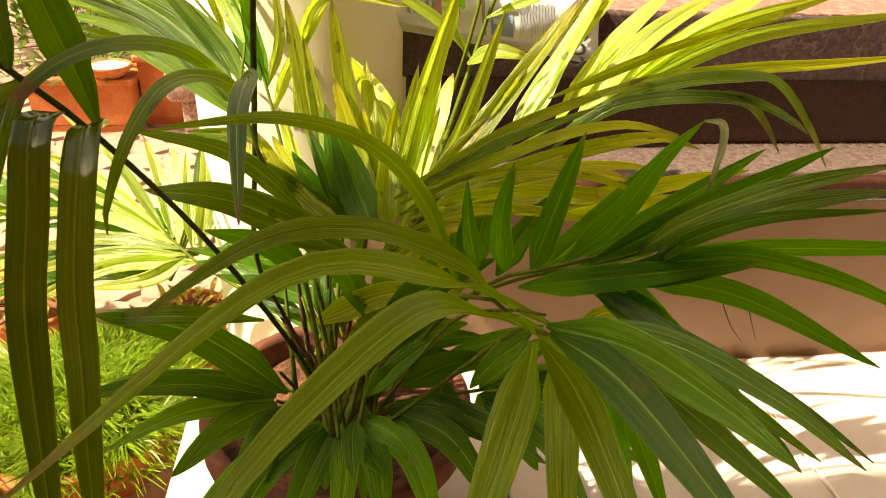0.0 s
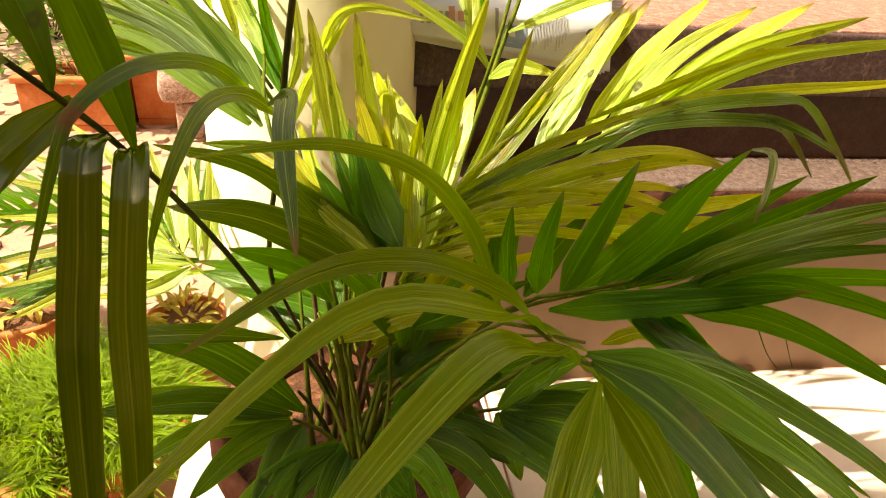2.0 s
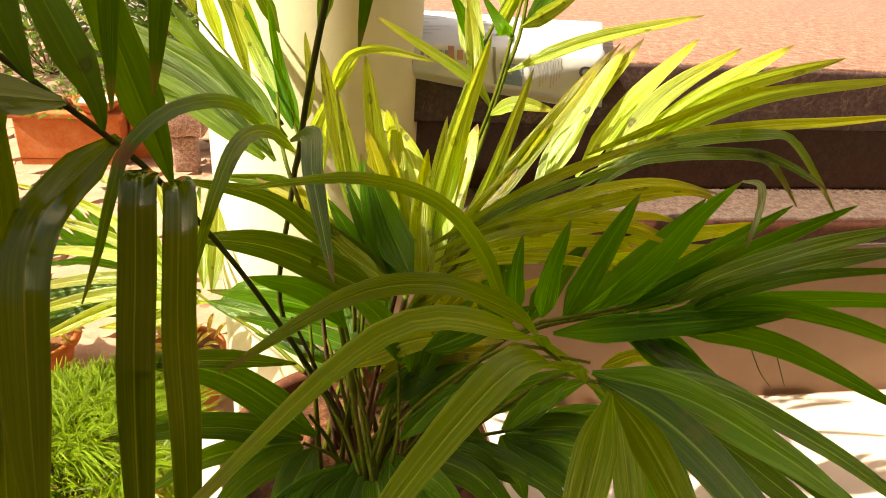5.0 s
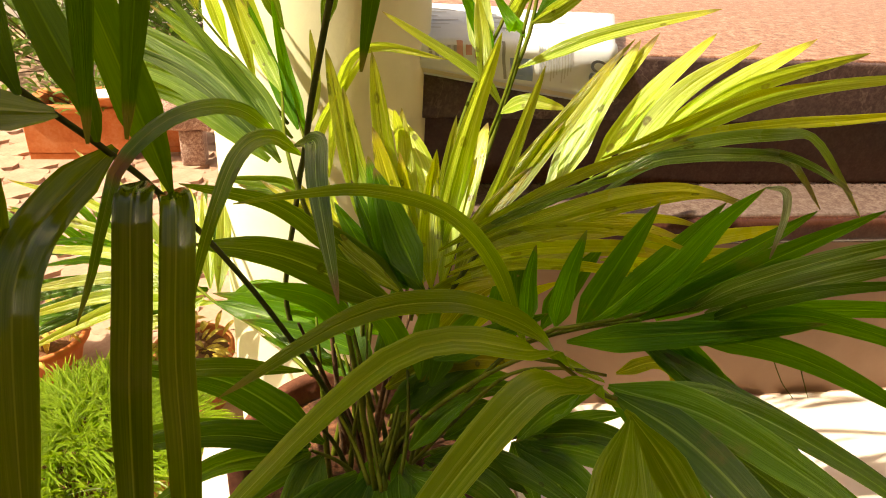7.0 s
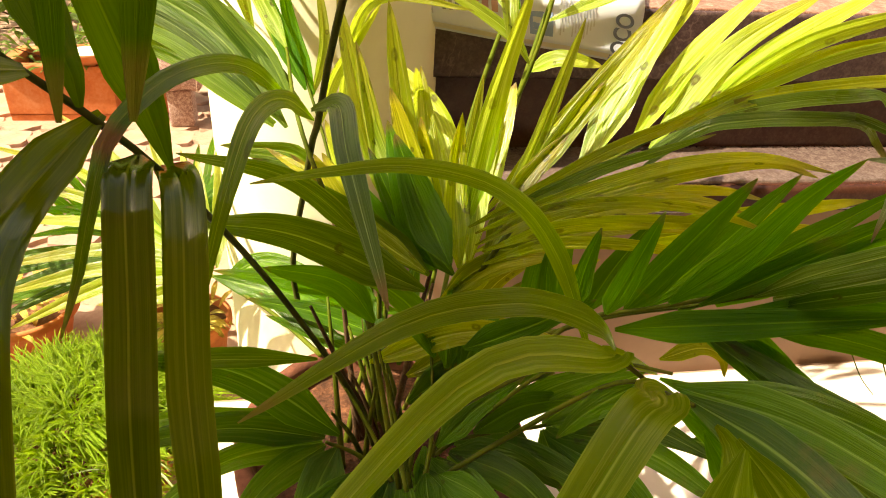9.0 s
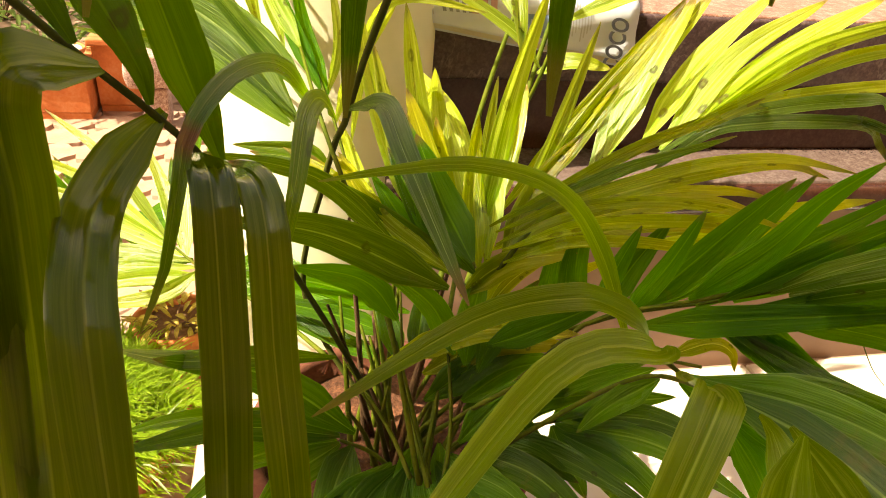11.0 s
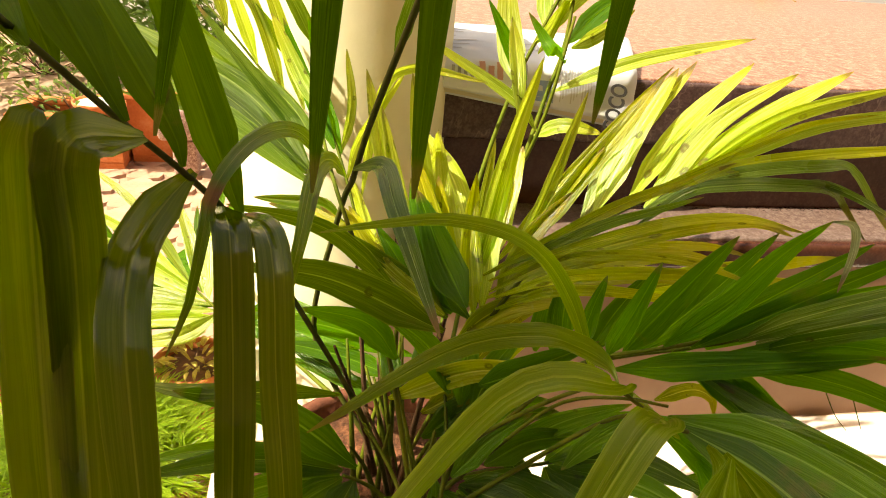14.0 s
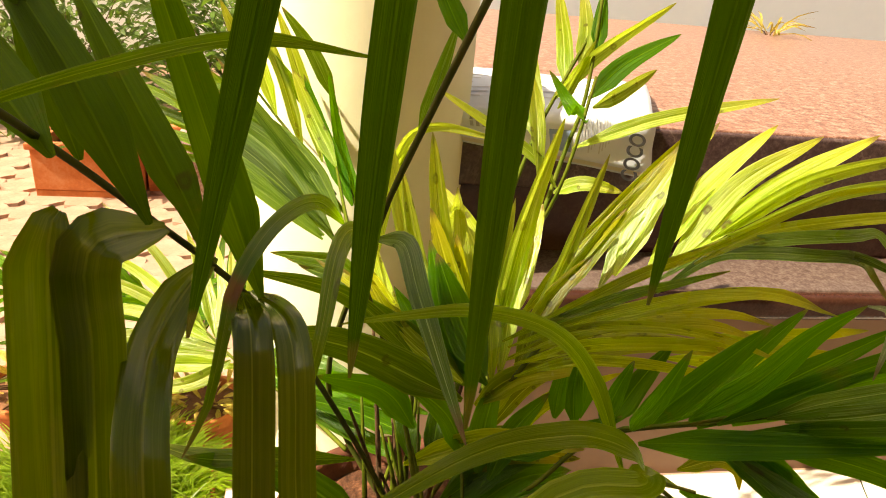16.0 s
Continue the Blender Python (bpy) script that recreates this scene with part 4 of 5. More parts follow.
leaflet(f, "f", 0.0150, (0.110, 0.319, 0.295), (0.130, 0.283, 0.312), (0.140, 0.247, 0.324))
leaflet(f, "d", 0.0174, (0.093, 0.416, 0.306), (0.104, 0.452, 0.327), (0.115, 0.492, 0.369))
leaflet(f, "d", 0.0176, (0.083, 0.418, 0.304), (0.075, 0.459, 0.325), (0.063, 0.500, 0.353))
leaflet(f, "y", 0.0137, (0.134, 0.408, 0.355), (0.154, 0.433, 0.372), (0.193, 0.448, 0.396))
leaflet(f, "y", 0.0115, (0.140, 0.423, 0.335), (0.168, 0.430, 0.371), (0.205, 0.437, 0.391))
leaflet(f, "y", 0.0131, (0.140, 0.388, 0.347), (0.177, 0.403, 0.379), (0.235, 0.407, 0.402))
leaflet(f, "y", 0.0124, (0.262, 0.402, 0.429), (0.309, 0.380, 0.449), (0.370, 0.343, 0.480))
leaflet(f, "y", 0.0103, (0.271, 0.421, 0.413), (0.322, 0.390, 0.434), (0.373, 0.348, 0.456))
leaflet(f, "y", 0.0124, (0.262, 0.399, 0.421), (0.316, 0.368, 0.436), (0.358, 0.326, 0.443))
stalk(f, 0.0015, (0.095, 0.336, 0.262), (0.087, 0.371, 0.295), (0.075, 0.397, 0.344))
stalk(f, 0.0016, (0.086, 0.331, 0.269), (0.105, 0.380, 0.298), (0.117, 0.421, 0.325))
stalk(f, 0.0015, (0.082, 0.342, 0.263), (0.069, 0.377, 0.280), (0.042, 0.419, 0.307))
stalk(f, 0.0015, (0.102, 0.327, 0.270), (0.113, 0.365, 0.299), (0.116, 0.422, 0.347))
stalk(f, 0.0013, (0.090, 0.322, 0.276), (0.083, 0.391, 0.303), (0.085, 0.448, 0.354))

f = frond("upper_left")
leaflet(f, "t", 0.0101, (0.025, 0.570, 0.479), (0.003, 0.602, 0.528), (-0.021, 0.627, 0.573))
leaflet(f, "k", 0.0130, (0.024, 0.540, 0.473), (-0.011, 0.576, 0.498), (-0.061, 0.617, 0.547), (-0.092, 0.643, 0.578))
leaflet(f, "t", 0.0108, (0.034, 0.539, 0.476), (0.044, 0.568, 0.511), (0.040, 0.595, 0.555))
leaflet(f, "t", 0.0115, (0.039, 0.525, 0.458), (0.053, 0.546, 0.492), (0.088, 0.558, 0.544))
leaflet(f, "k", 0.0125, (0.036, 0.509, 0.427), (0.015, 0.516, 0.440), (-0.040, 0.544, 0.434))
leaflet(f, "k", 0.0140, (0.055, 0.507, 0.392), (0.023, 0.534, 0.419), (-0.029, 0.566, 0.419))
leaflet(f, "k", 0.0143, (0.071, 0.466, 0.383), (0.034, 0.498, 0.422), (-0.016, 0.539, 0.425))
leaflet(f, "y", 0.0153, (0.089, 0.430, 0.392), (0.063, 0.459, 0.419), (0.040, 0.493, 0.449))
leaflet(f, "t", 0.0143, (0.075, 0.466, 0.389), (0.057, 0.504, 0.424), (0.043, 0.535, 0.459))
stalk(f, 0.0014, (0.088, 0.401, 0.283), (0.057, 0.474, 0.396), (0.037, 0.527, 0.467), (0.013, 0.592, 0.520))

f = frond("far_left")
leaflet(f, "t", 0.0140, (-0.044, 0.684, 0.519), (-0.061, 0.700, 0.567), (-0.082, 0.715, 0.623))
leaflet(f, "t", 0.0132, (-0.074, 0.706, 0.548), (-0.085, 0.718, 0.584), (-0.100, 0.727, 0.620))
leaflet(f, "t", 0.0141, (-0.017, 0.660, 0.488), (-0.038, 0.688, 0.554), (-0.071, 0.713, 0.624))
leaflet(f, "t", 0.0150, (0.002, 0.645, 0.485), (-0.018, 0.676, 0.553), (-0.044, 0.692, 0.622))
leaflet(f, "k", 0.0137, (0.013, 0.660, 0.542), (-0.010, 0.677, 0.585), (-0.039, 0.691, 0.622))
leaflet(f, "k", 0.0106, (-0.002, 0.685, 0.516), (-0.033, 0.691, 0.555), (-0.067, 0.707, 0.594))
leaflet(f, "k", 0.0120, (-0.017, 0.660, 0.488), (-0.060, 0.679, 0.516), (-0.112, 0.701, 0.558))
leaflet(f, "k", 0.0113, (-0.007, 0.660, 0.470), (-0.057, 0.684, 0.506), (-0.107, 0.713, 0.535))
leaflet(f, "k", 0.0118, (0.003, 0.633, 0.466), (-0.052, 0.658, 0.505), (-0.109, 0.686, 0.528))
stalk(f, 0.0014, (0.015, 0.619, 0.461), (-0.015, 0.659, 0.490), (-0.043, 0.684, 0.516), (-0.073, 0.705, 0.548), (-0.105, 0.732, 0.576))

f = frond("thin_stems")
leaflet(f, "s", 0.0258, (0.210, 0.634, 0.521), (0.205, 0.671, 0.571), (0.202, 0.697, 0.626))
leaflet(f, "g", 0.0147, (0.215, 0.621, 0.529), (0.199, 0.638, 0.558), (0.178, 0.659, 0.598))
leaflet(f, "t", 0.0167, (0.225, 0.644, 0.559), (0.261, 0.638, 0.606), (0.321, 0.623, 0.659))
leaflet(f, "g", 0.0177, (0.251, 0.619, 0.567), (0.285, 0.625, 0.601), (0.332, 0.622, 0.632))
leaflet(f, "s", 0.0161, (0.236, 0.646, 0.573), (0.235, 0.668, 0.613), (0.226, 0.684, 0.660))
leaflet(f, "s", 0.0158, (0.249, 0.647, 0.590), (0.252, 0.657, 0.625), (0.248, 0.676, 0.663))
leaflet(f, "g", 0.0134, (0.259, 0.638, 0.609), (0.262, 0.650, 0.633), (0.266, 0.666, 0.666))
leaflet(f, "t", 0.0124, (0.227, 0.633, 0.553), (0.237, 0.636, 0.571), (0.256, 0.638, 0.619))
stalk(f, 0.0023, (0.128, 0.504, 0.304), (0.167, 0.584, 0.422), (0.203, 0.628, 0.513), (0.225, 0.644, 0.559), (0.256, 0.656, 0.622))
stalk(f, 0.0023, (0.147, 0.480, 0.329), (0.196, 0.559, 0.429), (0.233, 0.611, 0.513), (0.252, 0.629, 0.568), (0.263, 0.659, 0.666))

f = frond("low_left")
leaflet(f, "f", 0.0263, (0.047, 0.394, 0.259), (-0.021, 0.400, 0.318), (-0.085, 0.380, 0.355))
leaflet(f, "f", 0.0226, (0.036, 0.402, 0.249), (-0.033, 0.395, 0.274), (-0.110, 0.361, 0.295))
leaflet(f, "f", 0.0195, (0.034, 0.400, 0.246), (-0.033, 0.379, 0.257), (-0.076, 0.316, 0.280))
leaflet(f, "f", 0.0220, (0.036, 0.399, 0.244), (-0.003, 0.365, 0.248), (-0.031, 0.314, 0.255))
leaflet(f, "f", 0.0272, (0.045, 0.395, 0.244), (0.030, 0.357, 0.246), (0.014, 0.305, 0.254))
leaflet(f, "f", 0.0192, (0.071, 0.367, 0.239), (0.055, 0.346, 0.243), (0.037, 0.301, 0.257))
leaflet(f, "f", 0.0190, (0.076, 0.366, 0.240), (0.077, 0.338, 0.243), (0.081, 0.290, 0.259))
leaflet(f, "f", 0.0172, (0.087, 0.361, 0.238), (0.108, 0.334, 0.251), (0.124, 0.286, 0.272))
stalk(f, 0.0019, (0.087, 0.380, 0.211), (0.062, 0.395, 0.233), (0.036, 0.400, 0.246))

f = frond("pot_skirt")
leaflet(f, "f", 0.0185, (0.130, 0.392, 0.275), (0.163, 0.392, 0.291), (0.193, 0.381, 0.299))
leaflet(f, "d", 0.0200, (0.134, 0.392, 0.293), (0.166, 0.391, 0.310), (0.205, 0.379, 0.322))
leaflet(f, "d", 0.0199, (0.107, 0.399, 0.288), (0.134, 0.395, 0.315), (0.169, 0.391, 0.333))
leaflet(f, "f", 0.0170, (0.121, 0.381, 0.241), (0.127, 0.351, 0.245), (0.123, 0.307, 0.248))

f = frond("pot_fringe")
leaflet(f, "f", 0.0209, (0.081, 0.371, 0.246), (0.044, 0.326, 0.252), (0.018, 0.248, 0.264))
leaflet(f, "f", 0.0216, (0.087, 0.370, 0.248), (0.069, 0.318, 0.252), (0.054, 0.239, 0.266))
leaflet(f, "f", 0.0198, (0.094, 0.367, 0.247), (0.094, 0.310, 0.254), (0.087, 0.239, 0.262))
leaflet(f, "f", 0.0213, (0.105, 0.366, 0.251), (0.119, 0.307, 0.260), (0.119, 0.232, 0.268))
leaflet(f, "f", 0.0217, (0.114, 0.367, 0.255), (0.144, 0.314, 0.263), (0.156, 0.232, 0.271))
leaflet(f, "f", 0.0220, (0.129, 0.374, 0.253), (0.172, 0.323, 0.270), (0.195, 0.242, 0.283))
leaflet(f, "f", 0.0206, (0.135, 0.384, 0.251), (0.191, 0.352, 0.264), (0.237, 0.278, 0.283))
leaflet(f, "f", 0.0221, (0.213, 0.386, 0.248), (0.247, 0.330, 0.262), (0.260, 0.246, 0.273))
leaflet(f, "f", 0.0205, (0.223, 0.385, 0.254), (0.271, 0.339, 0.275), (0.301, 0.266, 0.291))
leaflet(f, "f", 0.0183, (0.073, 0.373, 0.246), (0.018, 0.327, 0.247), (-0.014, 0.254, 0.263))
leaflet(f, "d", 0.0178, (0.097, 0.385, 0.252), (0.082, 0.357, 0.248), (0.062, 0.304, 0.238))
leaflet(f, "d", 0.0176, (0.111, 0.382, 0.253), (0.108, 0.344, 0.247), (0.107, 0.288, 0.241))

f = frond("right_mid")
stalk(f, 0.0003, (0.331, 0.278, 0.424), (0.335, 0.265, 0.410), (0.340, 0.257, 0.403))
stalk(f, 0.0003, (0.343, 0.267, 0.425), (0.345, 0.259, 0.414), (0.346, 0.253, 0.407))
leaflet(f, "y", 0.0180, (0.121, 0.404, 0.376), (0.152, 0.401, 0.404), (0.193, 0.382, 0.423))
leaflet(f, "y", 0.0160, (0.127, 0.413, 0.378), (0.178, 0.403, 0.419), (0.240, 0.381, 0.446), (0.290, 0.341, 0.459))
leaflet(f, "y", 0.0199, (0.070, 0.397, 0.327), (0.128, 0.371, 0.371), (0.182, 0.334, 0.392))
leaflet(f, "y", 0.0135, (0.141, 0.422, 0.387), (0.199, 0.407, 0.433), (0.266, 0.378, 0.463), (0.297, 0.351, 0.468))
leaflet(f, "y", 0.0120, (0.152, 0.448, 0.386), (0.223, 0.421, 0.439), (0.294, 0.395, 0.462), (0.322, 0.369, 0.467))
leaflet(f, "y", 0.0133, (0.163, 0.444, 0.410), (0.251, 0.403, 0.465), (0.311, 0.371, 0.493), (0.334, 0.348, 0.493))
leaflet(f, "g", 0.0164, (0.196, 0.381, 0.380), (0.200, 0.396, 0.412), (0.213, 0.412, 0.442))
leaflet(f, "g", 0.0158, (0.180, 0.389, 0.374), (0.187, 0.402, 0.405), (0.199, 0.415, 0.426))
leaflet(f, "g", 0.0161, (0.206, 0.355, 0.394), (0.223, 0.360, 0.425), (0.247, 0.367, 0.456))
leaflet(f, "g", 0.0160, (0.232, 0.341, 0.404), (0.264, 0.335, 0.445), (0.307, 0.329, 0.505))
leaflet(f, "g", 0.0154, (0.254, 0.327, 0.414), (0.292, 0.313, 0.458), (0.343, 0.293, 0.515))
leaflet(f, "g", 0.0130, (0.270, 0.316, 0.425), (0.305, 0.300, 0.460), (0.350, 0.277, 0.496))
leaflet(f, "g", 0.0168, (0.215, 0.327, 0.402), (0.266, 0.286, 0.434), (0.321, 0.233, 0.476))
leaflet(f, "g", 0.0124, (0.257, 0.309, 0.413), (0.281, 0.279, 0.409), (0.301, 0.231, 0.400))
leaflet(f, "d", 0.0213, (0.097, 0.385, 0.296), (0.136, 0.386, 0.327), (0.180, 0.376, 0.355))
leaflet(f, "d", 0.0198, (0.108, 0.400, 0.306), (0.152, 0.395, 0.335), (0.199, 0.380, 0.362))
leaflet(f, "f", 0.0169, (0.165, 0.381, 0.277), (0.200, 0.364, 0.323), (0.243, 0.341, 0.359))
stalk(f, 0.0014, (0.121, 0.380, 0.245), (0.142, 0.344, 0.317), (0.168, 0.305, 0.392), (0.194, 0.277, 0.419), (0.212, 0.255, 0.430))
stalk(f, 0.0016, (0.089, 0.397, 0.242), (0.156, 0.380, 0.336), (0.213, 0.358, 0.385), (0.265, 0.321, 0.423), (0.310, 0.292, 0.455))

f = frond("left_low")
leaflet(f, "a", 0.0125, (0.033, 0.400, 0.330), (-0.021, 0.380, 0.352), (-0.072, 0.390, 0.345), (-0.128, 0.454, 0.305))
leaflet(f, "r", 0.0165, (0.040, 0.494, 0.173), (-0.012, 0.445, 0.230), (-0.078, 0.440, 0.244), (-0.141, 0.463, 0.210))
leaflet(f, "w", 0.0164, (-0.117, 0.746, 0.201), (-0.231, 0.789, 0.195), (-0.380, 0.816, 0.156))
leaflet(f, "w", 0.0174, (-0.110, 0.743, 0.194), (-0.224, 0.760, 0.186), (-0.362, 0.771, 0.144))
leaflet(f, "w", 0.0183, (-0.091, 0.715, 0.198), (-0.202, 0.732, 0.186), (-0.331, 0.720, 0.130))
leaflet(f, "w", 0.0149, (-0.126, 0.759, 0.201), (-0.233, 0.810, 0.219), (-0.374, 0.834, 0.216))
leaflet(f, "w", 0.0151, (-0.136, 0.774, 0.202), (-0.253, 0.840, 0.238), (-0.391, 0.890, 0.250))
leaflet(f, "w", 0.0139, (-0.140, 0.776, 0.205), (-0.259, 0.869, 0.258), (-0.391, 0.918, 0.281))
leaflet(f, "w", 0.0138, (-0.145, 0.788, 0.203), (-0.220, 0.869, 0.276), (-0.305, 0.942, 0.317))
leaflet(f, "w", 0.0180, (-0.129, 0.763, 0.208), (-0.151, 0.827, 0.252), (-0.183, 0.893, 0.300))
leaflet(f, "w", 0.0179, (-0.120, 0.748, 0.208), (-0.124, 0.811, 0.250), (-0.140, 0.867, 0.293))
leaflet(f, "w", 0.0174, (-0.097, 0.722, 0.214), (-0.108, 0.786, 0.255), (-0.117, 0.841, 0.295))
leaflet(f, "w", 0.0185, (-0.087, 0.718, 0.208), (-0.083, 0.774, 0.268), (-0.086, 0.830, 0.329))
leaflet(f, "f", 0.0203, (-0.079, 0.691, 0.208), (-0.026, 0.692, 0.231), (0.043, 0.640, 0.236))
leaflet(f, "f", 0.0224, (-0.087, 0.693, 0.212), (-0.017, 0.657, 0.212), (0.049, 0.617, 0.219))
leaflet(f, "w", 0.0179, (-0.105, 0.719, 0.204), (-0.150, 0.701, 0.184), (-0.225, 0.710, 0.167))
stalk(f, 0.0020, (0.032, 0.557, 0.202), (-0.023, 0.638, 0.201), (-0.089, 0.704, 0.205), (-0.150, 0.790, 0.206))
# -- fronds end


# ---------- pots and plants ----------
YARD = -0.24

def clay_pot(name, where, r, h, label, fill, group="", clay=None):
    pot = thing(name, where, label, "plant pot", group)
    bm = bmesh.new()
    lathe(bm, [(r * 0.70, 0.0), (r * 0.72, 0.002), (r * 0.93, h * 0.80), (r * 0.95, h * 0.82), (r * 1.03, h * 0.83), (r * 1.05, h * 0.86), (r * 1.05, h * 0.97), (r * 1.03, h), (r * 0.95, h), (r * 0.93, h * 0.97), (r * 0.90, h * 0.84), (r * 0.3, h * 0.84)], 44, wobble=0.006)
    part("body", bm, clay or TERRACOTTA, pot)
    bm = bmesh.new()
    lathe(bm, [(r * 0.92, h * 0.86), (r * 0.8, h * 0.89), (r * 0.5, h * 0.92), (r * 0.2, h * 0.90), (0.001, h * 0.93)], 36, wobble=0.08)
    part("soil", bm, fill, pot, "crumbly reddish soil with brick grit")
    return pot


clay_pot("palm_pot", (0.086, 0.462, FLOOR), 0.125, 0.190, "round clay pot holding the palm on the porch floor, coloured dark for shade", RED_SOIL, clay=SHADED_CLAY)
rng = random.Random(4)
for i in range(26):
    a, r = rng.uniform(0, 6.28), rng.uniform(0.0, 0.050)
    x, y = 0.088 + r * math.cos(a), 0.440 + r * math.sin(a)
    lean = Vector((rng.uniform(-0.05, 0.05), rng.uniform(-0.05, 0.05), rng.uniform(0.06, 0.24)))
    bm = bmesh.new()
    tube(bm, [(x, y, 0.155), Vector((x, y, 0.18)) + lean * 0.5, Vector((x, y, 0.18)) + lean], 0.0034, 0.0012, 6, 8)
    ob = part("cane", bm, (STALK if i % 3 else HUSK), palm, "" if i % 3 else "dry papery cane stub")
    ob.matrix_parent_inverse = PALM_INV


def grass_pot(where, r, h, label):
    pot = clay_pot("grass_pot", where, r, h, label, SOIL, "clay pots on the yard side")
    bm = bmesh.new()
    g = random.Random(int(where[1] * 999))
    for i in range(5200):
        a, q = g.uniform(0, 6.283), math.sqrt(g.random())
        x, y = q * r * 1.06 * math.cos(a), q * r * 1.06 * math.sin(a)
        clump = noise.noise(Vector((x * 26, y * 26, r * 50)))
        zz = (1 - q * q) * 0.028 + 0.010 * clump - (0.03 * (q - 0.9) * 10 if q > 0.9 else 0.0)
        out = Vector((math.cos(a) * q, math.sin(a) * q, 0)) * 0.022
        sway = Vector((noise.noise(Vector((x * 30, y * 30, 3.0))), noise.noise(Vector((x * 30, y * 30, 9.0))), 0)) * 0.045
        d = out + sway + Vector((g.uniform(-0.02, 0.02), g.uniform(-0.02, 0.02), g.uniform(0.012, 0.040)))
        droop = Vector((d.x, d.y, 0)) * g.uniform(0.2, 0.9) - Vector((0, 0, g.uniform(0.0, 0.012)))
        p = Vector((x, y, zz))
        blade(bm, [p, p + d * 0.7, p + d + droop], g.uniform(0.0016, 0.0032), Vector((g.uniform(-1, 1), -0.7, 0.7)), steps=4, keel=0.0, pleat=0.0, start=0.8, full=0.3, across=(-1.0, 1.0))
    tuft = mesh_ob("grass_tuft", bm, GRASS)
    tuft.location = (where[0], where[1], where[2] + h * 0.88)
    tagged(tuft, "dense bright green tuft of fine grassy leaves in a pot", "grass", "tufts in clay pots", "stuff")


def leafy(where, n, size, spread, mat, name, label, seed, up=0.6, width=0.35):
    plant = thing(name, where, label, "plant", "plants in the yard pots")
    g = random.Random(seed)
    bm = bmesh.new()
    for i in range(n):
        a = g.uniform(0, 6.283)
        rr = spread * math.sqrt(g.random())
        p = Vector((rr * math.cos(a), rr * math.sin(a), g.uniform(0.0, spread * up)))
        d = Vector((math.cos(a + g.uniform(-1, 1)), math.sin(a + g.uniform(-1, 1)), g.uniform(-0.3, 0.8))).normalized() * size * g.uniform(0.6, 1.3)
        blade(bm, [p, p + d * 0.5 + Vector((0, 0, size * 0.15)), p + d], size * width, Vector((0, -0.3, 1)), steps=5, start=0.15, full=0.5, tip=1.6, keel=0.3, pleat=0.0, twist=g.uniform(-1, 1), across=(-1.0, 0.0, 1.0))
        if i % (12 if n < 500 else 90) == 0:
            one = bmesh.new()
            tube(one, [(0, 0, -0.02), p * 0.5, p], 0.003, 0.0015, 5, 5)
            part("stem", one, HUSK, plant)
    part("foliage", bm, mat, plant)
    return plant


grass_pot((-0.330, 0.830, YARD), 0.165, 0.120, "broad terracotta bowl of fine bright grass beside the porch")
grass_pot((-0.70, 0.70, YARD), 0.13, 0.17, "terracotta pot of fine bright grass on the pavers")
leafy((-0.225, 0.745, YARD + 0.100), 26, 0.075, 0.030, VARIEGATED, "striped_plant", "cream striped narrow blades growing at the rim of the grass bowl", 21, width=0.055)
clay_pot("clay_pot", (-0.208, 1.055, YARD), 0.070, 0.135, "terracotta pot with withered seedlings below the pillar", SOIL, "clay pots on the yard side")
leafy((-0.208, 1.055, YARD + 0.121), 46, 0.040, 0.055, DRY, "withered_seedlings", "withered yellow and brown seedlings in a clay pot", 3)
clay_pot("clay_pot", (-0.53, 1.16, YARD), 0.095, 0.100, "terracotta pot with yellow-green seedlings on the pavers", SOIL, "clay pots on the yard side")
leafy((-0.53, 1.16, YARD + 0.086), 70, 0.05, 0.09, DRY, "yellow_seedlings", "yellowing leafy seedlings in a clay pot", 5)


def small_palm(where, seed):
    plant = thing("small_palm", where, "small yellow-green sunlit palm with narrow leaflets", "palm")
    g = random.Random(seed)
    inv = Matrix.Translation(where).inverted()
    for k in range(7):
        a = -2.9 + k * 0.62 + g.uniform(-0.2, 0.2)
        out = Vector((math.cos(a), math.sin(a) * 0.6, 0))
        base = Vector(where)
        line = [base, base + out * 0.09 + Vector((0, 0, 0.15)), base + out * 0.26 + Vector((0, 0, 0.19))]
        bm = bmesh.new()
        tube(bm, line, 0.003, 0.0015, 6, 12)
        f = part("frond", bm, STALK, plant)
        f.matrix_parent_inverse = inv
        rail = spline(line, 12)
        for j in range(4, 13):
            t = (rail[min(j + 1, 12)] - rail[j - 1]).normalized()
            for sgn in (-1, 1):
                d = (t * 0.8 + t.cross(Vector((0, 0, 1))).normalized() * sgn * 0.9 + Vector((0, 0, 0.25))).normalized() * g.uniform(0.11, 0.16)
                bm = bmesh.new()
                blade(bm, [rail[j], rail[j] + d * 0.55 + Vector((0, 0, 0.012)), rail[j] + d], 0.013, Vector((0, -0.5, 0.86)), steps=8, keel=0.3)
                part("leaflet", bm, LEAF["green"], f)
    line = [Vector(where), Vector((-0.20, 1.02, 0.02)), Vector((-0.15, 0.96, 0.07))]
    bm = bmesh.new()
    tube(bm, line, 0.003, 0.0014, 6, 12)
    f = part("frond", bm, STALK, plant)
    f.matrix_parent_inverse = inv
    rail = spline(line, 12)
    for j in range(1, 13):
        d = Vector((-g.uniform(0.28, 0.36), g.uniform(-0.05, 0.06), g.uniform(-0.055, -0.015)))
        bm = bmesh.new()
        blade(bm, [rail[j], rail[j] + d * 0.5 + Vector((0, 0, 0.022)), rail[j] + d - Vector((0, 0, 0.012))], 0.020, Vector((0, -0.75, 0.66)), steps=12, keel=0.3)
        part("leaflet", bm, LEAF["glossy"], f)


